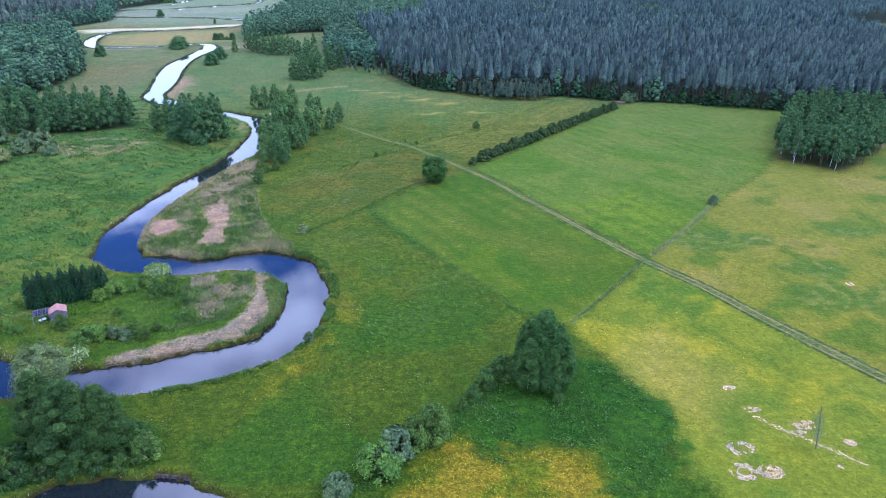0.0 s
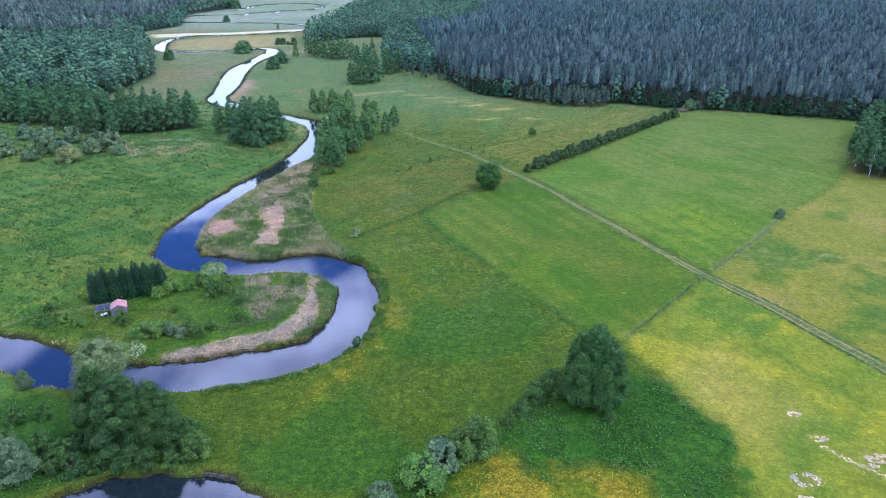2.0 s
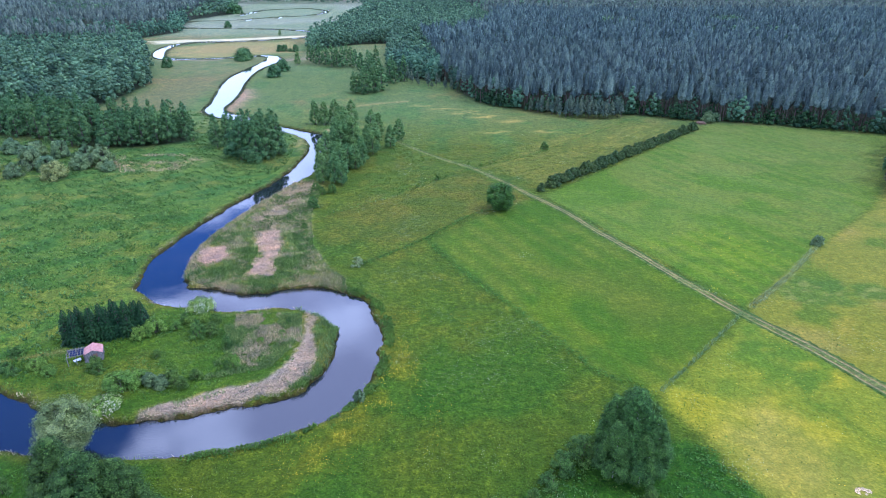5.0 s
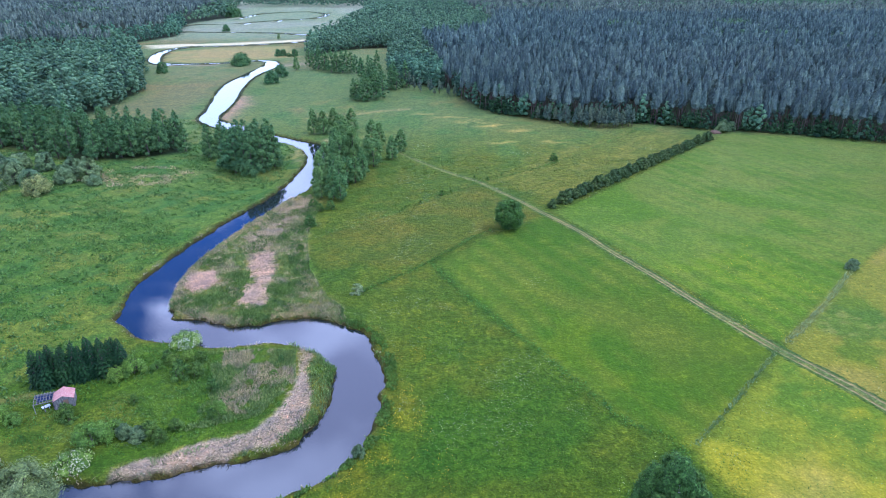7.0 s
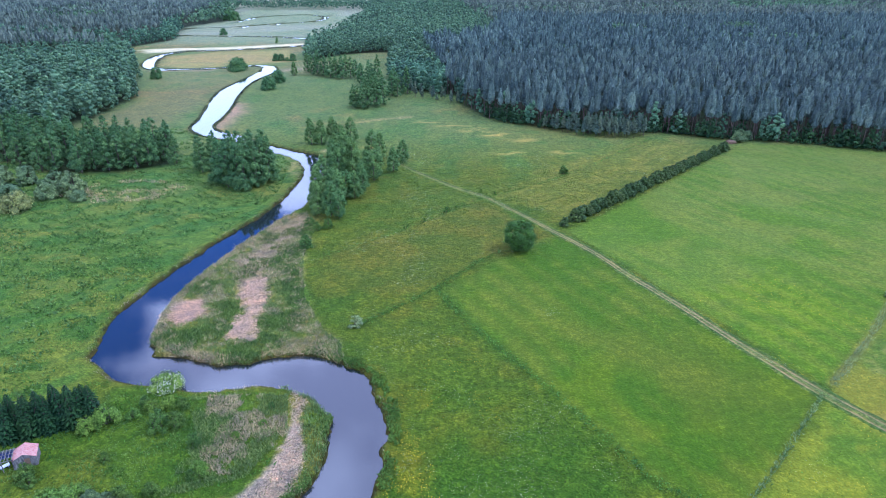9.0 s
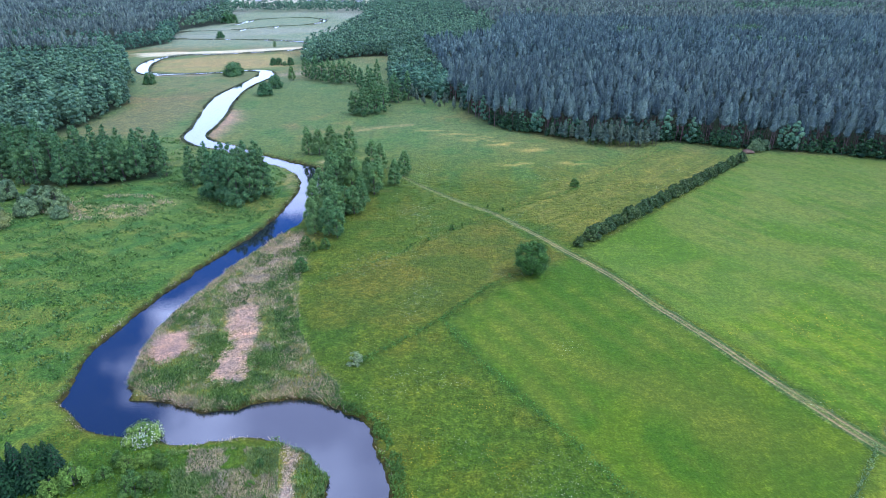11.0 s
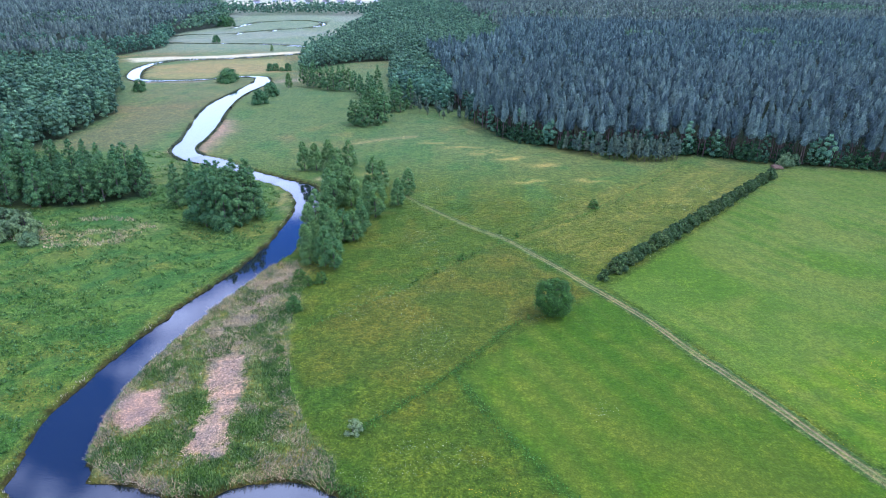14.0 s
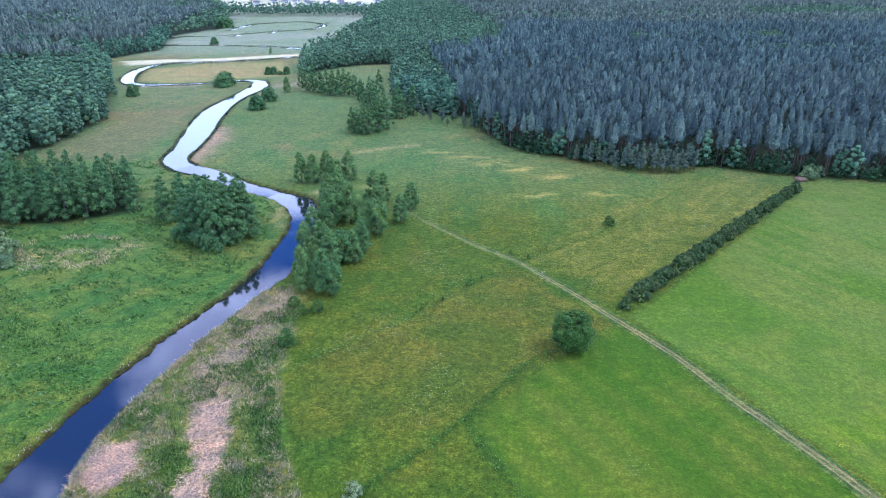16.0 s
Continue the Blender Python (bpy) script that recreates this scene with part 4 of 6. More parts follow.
def build_track():
    """The wheel track: two worn ruts with a grassy middle, laid on the ground as a fine strip."""
    p = spline(TRACK, 0.35)
    t = np.gradient(p, axis=0)
    t /= np.linalg.norm(t, axis=1)[:, None]
    n = np.stack([t[:, 1], -t[:, 0]], 1)
    u = np.linspace(-2.3, 2.3, 29)
    wob = (fbm(p[:, 0], p[:, 1], 9, 81) - 0.5)[:, None] * 0.5
    slim = np.interp(p[:, 1], [60, 120, 190, 250], [1.0, 0.85, 0.72, 0.62])[:, None]
    X, Y = p[:, :1] + n[:, :1] * (u + wob) * slim, p[:, 1:2] + n[:, 1:2] * (u + wob) * slim
    U = np.broadcast_to(u, X.shape)
    x, y, w = X.ravel(), Y.ravel(), U.ravel()
    near = 1 - sstep(y, 175, 222)                       # fades into a faint path further on
    gauge = np.interp(y, [60, 110, 125, 260], [0.95, 0.85, 0.62, 0.5])
    edge = sstep(2.25 - np.abs(w) + (vnoise(x, y, 0.8, 82) - 0.5) * 0.9, 0, 0.5)
    rut = np.exp(-((np.abs(w) - gauge) / 0.30) ** 2)
    z = ground_z(x, y) + 0.06 * edge - 0.10 * (1 - edge) + 0.05 * near - 0.10 * rut * near + (vnoise(x, y, 0.5, 83) - 0.5) * 0.06
    col = np.empty((len(x), 3))
    col[:] = (0.085, 0.125, 0.016)
    def lay(m, c):
        col[:] = col * (1 - m[:, None]) + np.array(c) * m[:, None]
    lay(sstep(vnoise(x, y, 1.2, 84), 0.4, 0.7) * 0.6, (0.130, 0.145, 0.034))
    lay(np.exp(-((np.abs(w) - gauge - 0.75) / 0.35) ** 2) * 0.6 * near, (0.040, 0.078, 0.014))
    worn = 0.55 + 0.45 * sstep(fbm(x, y, 6, 51), 0.3, 0.6)
    lay(rut * worn * (0.45 + 0.45 * near), (0.260, 0.178, 0.078))
    lay(np.exp(-((w + 0.9) / 0.45) ** 2) * 0.75 * (1 - near), (0.040, 0.060, 0.020))
    lay(np.exp(-(w / 0.35) ** 2) * 0.5 * near, (0.140, 0.145, 0.045))
    i = np.arange(len(x)).reshape(X.shape)
    f = np.stack([i[:-1, :-1], i[:-1, 1:], i[1:, 1:], i[1:, :-1]], -1).reshape(-1, 4)
    me = quad_mesh("farm_track", np.stack([x, y, z], 1), f, M_GROUND, True)
    me.attributes.new("cover", "FLOAT_COLOR", "POINT").data.foreach_set("color", np.hstack([col, np.ones((len(x), 1))]).astype(np.float32).ravel())
    me.attributes.new("tuft", "FLOAT", "POINT").data.foreach_set("value", (0.75 - 0.35 * rut).astype(np.float32))
    return tagged(new("farm_track", me), "rutted grassy farm track crossing the meadows", "track", kind="structure")


build_track()


def build_water():
    q = Quads()
    xs = np.linspace(-330, 40, 38)
    ys = np.linspace(-20, 950, 98)
    X, Y = np.meshgrid(xs, ys)
    i = np.arange(X.size).reshape(X.shape)
    q.add(np.stack([X.ravel(), Y.ravel(), np.full(X.size, WATER_Z)], 1), np.stack([i[:-1, :-1], i[:-1, 1:], i[1:, 1:], i[1:, :-1]], -1).reshape(-1, 4))
    p = np.vstack([spline(RIVER_FAR, 2.5)[:-1], spline(RIVER_MID, 1.5)])
    p = p[p[:, 1] > 262]
    t = np.gradient(p[:, :2], axis=0)
    t /= np.linalg.norm(t, axis=1)[:, None] + 1e-9
    n = np.stack([t[:, 1], -t[:, 0]], 1)
    for sgn in (-1, 1):
        s_ = sgn * (p[:, 2] + 0.9 * (vnoise(p[:, 0] + 50 * sgn, p[:, 1], 6, 66) - 0.5))
        z = np.interp(p[:, 1], [262, 290], [WATER_Z, 0.12])
        e = np.stack([p[:, 0] + n[:, 0] * s_, p[:, 1] + n[:, 1] * s_, z], 1)
        if sgn < 0:
            left = e
    m = len(p)
    k = np.arange(m - 1)
    q.add(np.vstack([left, e]), np.stack([k, k + m, k + m + 1, k + 1], 1))
    return tagged(new("water", q.mesh("water", M_WATER, True)), "slow dark meandering river mirroring the sky", "river", kind="structure")


build_water()


# ---- woods ----
def pine_proto(seed, rings, sides, sprays, size, trunk=True, h=17.0, rad=2.0, low=0.45):
    """A pine: bare trunk, and a blunt ragged crown of whorls with needle sprays standing off it."""
    rng = np.random.default_rng(seed)
    q = Quads()
    z0 = h * low
    if trunk:
        tube(q, [(0, 0, -0.3), (0.1, 0, h * 0.5), (0, 0, h * 0.9)], [0.17, 0.13, 0.04], 4)
        for k in range(6):
            a, z = rng.uniform(0, 6.28), z0 * rng.uniform(0.85, 1.2)
            tube(q, [(0, 0, z), (math.cos(a) * rad * 0.6, math.sin(a) * rad * 0.6, z + 0.5)], [0.05, 0.02], 3)
    girth = lambda u: rad * np.clip(1 - u, 0, 1) ** 0.62 * np.clip(u * 3.0 + 0.45, 0, 1) + 0.05
    u = np.linspace(0, 1, rings)
    R = 0.8 * girth(u)[:, None] * rng.uniform(0.55, 1.2, (rings, sides))
    A = np.arange(sides) * 6.2832 / sides + (np.arange(rings) % 2)[:, None] * 3.1416 / sides + rng.uniform(-0.2, 0.2, (rings, sides))
    Z = z0 + (u[:, None] + rng.uniform(-0.35, 0.35, (rings, sides)) / rings) * (h - z0) * 0.94
    v = np.stack([R * np.cos(A), R * np.sin(A), Z], -1).reshape(-1, 3)
    i = np.arange(rings * sides).reshape(rings, sides)
    f = np.stack([i[:-1], np.roll(i, -1, 1)[:-1], np.roll(i, -1, 1)[1:], i[1:]], -1).reshape(-1, 4)
    f = np.vstack([f[:, [0, 1, 2, 2]], f[:, [0, 2, 3, 3]]])
    shell = (v, f, unit(np.stack([np.cos(A), np.sin(A), np.broadcast_to(0.15 + 0.7 * u[:, None], A.shape)], -1).reshape(-1, 3)))
    u = rng.uniform(0, 1, sprays) ** 0.9
    a = rng.uniform(0, 6.283, sprays)
    out = np.stack([np.cos(a), np.sin(a), 0 * a], 1)
    p = out * (girth(u) * rng.uniform(0.62, 1.12, sprays))[:, None]
    p[:, 2] = z0 + u * (h - z0) * 0.97
    soft = unit(out + np.stack([0 * u, 0 * u, 0.25 + 0.7 * u], 1))
    lv, lf = leaf_quads(rng, p, soft + rng.normal(size=(sprays, 3)) * 0.35, size, 0.8, True)
    return (q.arrays() if trunk else None), joined(shell, (lv, lf, np.repeat(soft, 3, axis=0)))


def leafy_proto(seed, leaves, size, h=14.0, rad=2.9, profile=OVATE, low=0.22, clumps=4):
    rng = np.random.default_rng(seed)
    cr, _, tufts = crown_arrays(rng, h * low, h, rad, profile, clumps, leaves, size, 0.36 if clumps > 6 else 0.55, 0.45, 0.28, 0.35, 0.85, three=True)
    return None, joined(cr, tufts)


def wood_stuff(name, label, spots, protos, leaf, bark, seed, lo=0.78, hi=1.15):
    x, y = spots
    rng = np.random.default_rng(seed)
    scale = rng.uniform(lo, hi, len(x)) * (0.86 + 0.3 * fbm(x, y, 45, seed))
    spin, pick = rng.uniform(0, 6.28, len(x)), rng.integers(0, len(protos), len(x))
    root = tagged(new(name), label, "forest", kind="stuff")
    v, f, nv = multiply([p[1] for p in protos], x, y, scale, spin, pick)
    me = quad_mesh("crowns", v, f, leaf, normals=nv)
    order = np.concatenate([np.where(pick == k)[0] for k in range(len(protos))])
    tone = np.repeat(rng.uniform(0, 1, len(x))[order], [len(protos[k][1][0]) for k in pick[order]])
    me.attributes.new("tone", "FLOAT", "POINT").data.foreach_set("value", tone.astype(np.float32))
    tagged(part("crowns", me, root), kind="stuff")
    if protos[0][0] is not None:
        v, f, _ = multiply([p[0] for p in protos], x, y, scale, spin, pick)
        tagged(part("trunks", quad_mesh("trunks", v, f, bark), root), kind="stuff")
    return root


def seen_wedge(x, y):
    """The part of the country that lies ahead, with room to spare."""
    return (x < 24 + 0.81 * (y + 27)) & (x > -20 - 0.71 * (y + 27)) & (y < 1300)


def patches(x, y):
    return fbm(x, y, 110, 77)


def build_woods():
    front = [pine_proto(10 + k, 7, 7, 190, 0.52, rad=1.9, low=0.50, h=16.0) for k in range(6)]
    near = [pine_proto(k, 4, 6, 58, 0.66, False, rad=1.85, low=0.64, h=16.0) for k in range(8)]
    midp = [pine_proto(20 + k, 3, 5, 20, 0.95, False, rad=2.1, low=0.64, h=16.0) for k in range(6)]
    farp = [pine_proto(40 + k, 3, 4, 8, 1.5, False, rad=2.9, low=0.64, h=16.0) for k in range(5)]
    lnear = [leafy_proto(60 + k, 190, 0.50, 13.0, 3.0, ROUND if k % 3 == 1 else OVATE, 0.06, 16) for k in range(5)]
    lmid = [leafy_proto(80 + k, 60, 0.80, 13.0, 3.2, ROUND if k % 2 else OVATE, 0.10, 8) for k in range(4)]
    lfar = [leafy_proto(100 + k, 14, 1.6, clumps=3) for k in range(4)]
    band = [(232, 568), (263, 562), (340, 548), (395, 524)]
    leafy = lambda x, y: (((patches(x, y) > 0.64) & (y > 620)) | ((x < 0) & (y < 800) & (x < -0.12 * (y - 400))) | ((y > 570) & (x < 40 + (patches(x, y) - 0.5) * 260))
                          | (line_dist(x, y, band) < 10) | (np.abs(y - 880 - 0.1 * x) < 22))
    zones = ((0, 440, 3.7, near, lnear), (440, 760, 4.7, midp, lmid), (760, 1400, 6.8, farp, lfar))
    for k, (y0, y1, gap, pines, leaves) in enumerate(zones):
        inside = lambda x, y: seen_wedge(x, y) & (y >= y0) & (y < y1) & (poly_inside(x, y, CLEARING) < 0)
        x, y = scatter(FOREST_RIGHT, gap, 200 + k, keep=inside)
        if k == 0:
            edge = poly_inside(x, y, FOREST_RIGHT)
            rng = np.random.default_rng(5)
            is_leaf = leafy(x, y) | ((edge < 7) & (rng.uniform(0, 1, len(x)) < 0.22))
        else:
            is_leaf = leafy(x, y)
        pine = ~is_leaf
        if k == 0:
            row = pine & (edge < 26) & (x < 260)
            wood_stuff("pine_forest", "dark pines with bare trunks along the forest's edge", (x[row], y[row]), front, L_PINE_HAZE, M_PINE_BARK, 299)
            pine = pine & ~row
        wood_stuff("pine_forest", "dense dark pine forest with haze tinted into its needles", (x[pine], y[pine]), pines, L_PINE_HAZE, M_BARK, 300 + k)
        wood_stuff("broadleaf_wood", "fresh green broadleaved trees among the pines", (x[is_leaf], y[is_leaf]), leaves, L_WOOD_HAZE, M_BARK, 310 + k, 0.65, 1.15)
        for name, poly in (("a", FOREST_LEFT), ("b", FOREST_FAR_LEFT), ("c", FAR_BAND)):
            x, y = scatter(poly, gap * (1.5 if k == 0 else 1.25 if k == 1 else 1.0), 220 + k, keep=inside)
            if not len(x):
                continue
            is_pine = (x < -250 - 0.15 * (y - 500)) & (y > 520) & (patches(x, y) < 0.62) & (poly_inside(x, y, poly) > 16)
            if (~is_pine).any():
                wood_stuff("broadleaf_wood", "mixed green alder and birch wood on the valley side", (x[~is_pine], y[~is_pine]), leaves, L_WOOD_HAZE, M_BARK, 320 + k, 0.65, 1.3)
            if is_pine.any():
                wood_stuff("pine_forest", "dark pine forest on the far valley side", (x[is_pine], y[is_pine]), pines, L_PINE_HAZE, M_BARK, 330 + k)


def build_undergrowth():
    """Low green bushes and young trees at the foot of the pines."""
    rng = np.random.default_rng(91)
    line = spline(FOREST_RIGHT[:11], 1.0)
    n = 620
    k = rng.integers(0, len(line), n)
    x, y = line[k, 0] + rng.normal(0, 1.6, n), line[k, 1] + np.abs(rng.normal(0, 4.0, n))
    keep = (x < 230) & (x > 18)
    x, y = x[keep], y[keep]
    protos = [leafy_proto(120 + j, 60, 0.5, 6.0, 1.9, OVATE, 0.05, 7) for j in range(4)]
    wood_stuff("forest_undergrowth", "green bushes and young trees at the foot of the pines", (x, y), protos, L_UNDER, M_BARK, 340, 0.4, 1.45)


build_woods()
build_undergrowth()


# ---- single trees and groups ----
def build_trees():
    lone = tree_thing("lone_tree", 1, 8.5, 4.2, 0.7, ROUND, 70, 9000, 0.26, L_ROUND, M_BARK, "dense round green tree standing alone beside the farm track", clump=0.28, jitter=0.3)
    plant(lone, [(18.5, 168.8, 1)], 1, vary=0)
    birch = [tree_thing("birch_tree", 10 + k, 13.5, 3.5, 1.2, OVATE, 90, 11000, 0.22, L_BIRCH, M_BIRCH_BARK, "slender grey-green birch with a pale trunk in a tight clump",
                        clump=0.27, stem=0.09, jitter=0.3) for k in range(3)]
    plant(birch, [(28.8, 62, 1.2), (26, 60.8, 0.86), (31.6, 61.5, 0.88), (29.5, 59.5, 0.72), (26.5, 64, 0.95), (32, 65, 0.85), (29.5, 66, 0.98)], 3, "birch clump", 0.06)
    shrub = [tree_thing("shrub", 20 + k, 4.4, 2.2, 0.15, DOME, 24, 1700, 0.25, L_SHRUB, M_BARK, "bushy green willow shrub growing along a ditch", "shrub", 4, stem=0.06) for k in range(3)]
    plant(shrub, [(22.3, 64.8, 1.05), (18.8, 62, 0.9), (16.3, 59.2, 0.6), (13.8, 56.4, 0.5), (8.7, 50.8, 1.35), (5.8, 49, 1.15), (30.5, 57, 0.5),
                  (-34.5, 49.5, 0.95), (-37.5, 47.5, 0.6), (-41, 48.2, 0.6), (-44, 47.8, 0.5), (-54, 48.5, 0.9), (-58, 50, 0.9), (-63, 49.5, 1.0), (-66, 57, 0.8), (-62, 58, 0.7), (-37, 54, 0.7), (-48, 98.8, 0.85), (-45.5, 99.6, 0.7), (-46, 104, 0.5), (-52.5, 104.5, 0.5), (-38.6, 87.8, 0.45), (-46.9, 83.3, 0.7),
                  (-43.5, 85, 0.5), (-38.2, 170.5, 0.85), (-37.5, 154, 0.5), (41, 234, 0.72), (-34.5, 184, 0.7), (-37.5, 182.5, 0.6), (-40, 186, 0.7), (-31, 104, 0.35), (-41, 95, 0.55),
                  (-78, 86, 0.6), (-80, 92, 0.5), (-63.2, 88, 0.62), (-62, 86.6, 0.5), (-45, 82, 0.6), (-53.4, 91.7, 0.35)], 4, "ditch shrubs", 0.08)
    shade = [tree_thing("shrub", 26 + k, 2.6, 1.9, 0.05, DOME, 22, 1500, 0.22, L_WILLOW, M_BARK, "low dark green bush under the pond alders", "shrub", 4, stem=0.05) for k in range(2)]
    plant(shade, [(-48, 46.6, 1.0), (-51.2, 46.2, 1.1), (-44.6, 46.8, 0.9), (-41, 47.6, 1.0), (-54.2, 47, 1.1), (-38.4, 49.2, 0.8), (-53, 50.5, 1.2), (-36.6, 51.5, 0.7)], 44, "bushes under the alders", 0.08)
    grey = [tree_thing("shrub", 30 + k, 4.2, 2.3, 0.15, DOME, 26, 2000, 0.36, L_GREY, M_BARK, "pale grey-green willow bush with silvery leaves", "shrub", 4, stem=0.06, jitter=0.3, three=True) for k in range(2)]
    plant(grey, [(3, 46.8, 1.1), (-5.5, 40.2, 0.95), (100, 143.6, 0.72), (122, 278, 1.2), (-51, 83, 0.55), (-48.8, 82.6, 0.6), (-53.3, 84.4, 0.5), (-13.3, 79, 0.45), (126, 280, 0.9),
                 (-122, 212, 1.7), (-138, 206, 1.5), (-146, 199, 1.3), (-150, 215, 1.6), (-160, 205, 1.8), (-168, 218, 1.5), (-175, 208, 1.6), (-188, 214, 1.7),
                 (-131, 219, 1.4), (-178, 226, 1.5), (-200, 222, 1.7), (-158, 193, 1.3), (-117, 206, 1.0), (-195, 206, 1.5), (-210, 214, 1.6), (-142, 222, 1.5), (-128, 208, 1.3), (-152, 224, 1.5),
                 (-164, 228, 1.4), (-145, 208, 1.5), (-168, 199, 1.5), (-184, 202, 1.4), (-190, 226, 1.6)], 5, "grey willow scrub", 0.12)
    pale = tree_thing("shrub", 34, 2.6, 1.5, 0.1, DOME, 16, 900, 0.2, L_PALE, M_BARK, "small pale whitish-green bush at the meadow ditch", "shrub", 3, stem=0.04)
    plant(pale, [(-20, 131, 1.0)], 5, vary=0)
    bright = [tree_thing("shrub", 36 + k, 3.2, 2.4, 0.1, DOME, 22, 1500, 0.24, L_BRIGHT, M_BARK, "low yellow-green bush on the river meadow", "shrub", 4, stem=0.05) for k in range(2)]
    plant(bright, [(0.2, 44, 1.45), (-57, 100.2, 1.0), (-59.6, 98.8, 0.8), (-48.8, 104.6, 0.7), (-38, 88.8, 0.72), (-55.5, 81.6, 1.15), (-54, 83.5, 0.9), (-57.5, 83, 0.8), (-53.5, 101.8, 0.5), (-51.1, 103.7, 0.6), (-70.8, 86.2, 0.6), (-72.6, 87.4, 0.5), (-74, 88, 0.7), (-65.5, 93.8, 0.3), (-35, 97, 0.35), (-31.5, 100, 0.3)], 6, "yellow-green bushes", 0.1)
    elder = tree_thing("elder_bush", 40, 1.7, 2.9, 0.1, DOME, 30, 1500, 0.26, L_BRIGHT, M_BARK, "elder bush covered in creamy white blossom by the river", "shrub", 4, stem=0.05, blossom=800)
    plant(elder, [(-51.5, 110.3, 1.0), (-56.2, 76.8, 0.95)], 7, "blossoming bushes", 0.03)
    olive = tree_thing("olive_willow", 43, 6.0, 4.6, 0.3, DOME, 34, 1700, 0.42, L_OLIVE, M_BARK, "broad yellowish-green willow at the edge of scrub", "shrub", 5, stem=0.09)
    plant(olive, [(-131, 197.5, 1.0)], 8, vary=0)
    thin = tree_thing("goat_willow", 44, 12.0, 4.6, 2.6, ROUND, 50, 8500, 0.26, L_OLIVE, M_BARK, "sparse yellowish tree with visible limbs at the water", "tree", 3, clump=0.30, stem=0.14)
    plant(thin, [(-56.4, 66.4, 0.95)], 9, vary=0)
    big = [tree_thing("alder_tree", 50 + k, 14.5, 5.0, 1.0, OVATE, 90, 13000, 0.22, L_WILLOW, M_BARK, "tall full alder by the pond with grey-green leaves", clump=0.27, stem=0.2) for k in range(2)]
    plant(big, [(-45.5, 51.5, 1.0), (-50.5, 54, 0.93), (-41, 52.5, 0.8)], 10, "trees by the pond", 0.05)
    silver = tree_thing("willow_tree", 46, 9.5, 3.6, 0.8, OVATE, 60, 6000, 0.24, L_GREY, M_BARK, "sparse grey-green willow on the pond bank", trunks=3, stem=0.1)
    plant(silver, [(-58.5, 45, 0.8), (-63, 48, 0.62), (-70, 66, 0.4)], 10, "willows by the pond", 0.05)
    alder = [tree_thing("alder_tree", 60 + k, 12.0, 3.3, 1.0, ROUND if k == 3 else OVATE, 40, 3400, 0.28, L_BEND, M_BARK, "slender green alder beside the river bend", clump=0.30, stem=0.13, fill=0.6, jitter=0.3, three=True) for k in range(5)]
    spots = [(-56, 273, 0.95), (-51.6, 272.6, 0.95), (-47.8, 276.2, 1.0), (-44.6, 272.5, 0.8), (-40.1, 276.2, 0.95), (-37.9, 243.5, 1.2), (-34.2, 236, 1.1), (-41.4, 239.5, 1.0), (-38.8, 233.8, 1.0),
             (-28.6, 250, 1.0), (-26.1, 253.4, 0.9), (-19.6, 236.4, 0.8), (-17, 246.4, 0.85), (-25.6, 226.2, 1.05), (-28, 229, 0.9), (-42.4, 221, 0.95), (-42, 209, 0.9), (-35, 205, 1.0),
             (-32.6, 209, 0.8), (-30, 209, 0.85), (-28.2, 215, 0.85), (-39, 194, 0.85), (-35, 193, 0.95), (-32.4, 191, 0.75), (-40, 228, 0.9), (-42, 247, 1.0), (-41, 199, 0.8), (-38, 215, 0.7)]
    plant(alder, spots, 11, "alders at the river bend", 0.07)
    broad = [tree_thing("alder_tree", 160 + k, 13.5, 3.3, 0.8, CONE if k % 2 else OVATE, 26, 1800, 0.34, L_ALDER, M_BARK, "full green alder with a pointed top in a dense group", clump=0.30, stem=0.14, fill=0.6, jitter=0.28, three=True) for k in range(4)]
    rng = np.random.default_rng(9)
    spots = []
    for k in range(26):
        a, r = k * 2.4, math.sqrt((k + 0.5) / 26)
        spots.append((-69 + 8.2 * r * math.cos(a), 225.5 + 9.0 * r * math.sin(a), rng.uniform(1.05, 1.25)))
    spots += [(-88, 236, 1.0), (-85, 239, 1.0), (-90, 240, 0.95), (-86, 244, 1.0)]
    plant(broad, spots, 12, "alder copse on the meadow", 0.06)
    x, y = scatter(BELT_LEFT, 5.8, 13)
    ok = np.abs(x) < 70 + 0.78 * (y + 30)
    plant(broad, [(a, b, rng.uniform(0.9, 1.15)) for a, b in zip(x[ok], y[ok])], 14, "belt of alders", 0.06)
    groups = [(-88, 444), (-84, 441), (-79, 438), (-74, 433), (-70, 431), (-66, 429), (-61, 433), (-80, 446), (-72, 442), (-65, 440), (-57, 428), (-53, 420), (-92, 452), (-86, 455),
              (-46, 343), (-43, 341), (-40, 341), (-36, 346), (-33, 350), (-43, 349), (-38, 352), (-48, 345), (-51, 408), (-46.5, 408), (-44, 400), (-44.5, 440), (-27, 371), (-30, 374),
              (-40, 372), (-35, 362), (-30, 388), (-22, 380)]
    plant(broad, [(a, b, rng.uniform(0.85, 1.2)) for a, b in groups], 15, "trees at the forest's edge", 0.08)
    far = [(-98.5, 440, 0.8), (-150, 610, 0.5)]
    plant(alder, far, 16, "scattered valley trees", 0.06)
    dome = tree_thing("field_tree", 70, 9.0, 5.0, 0.5, DOME, 34, 2400, 0.5, L_ALDER, M_BARK, "rounded dark green tree on the river meadow", stem=0.16, jitter=0.3, three=True, fill=0.25)
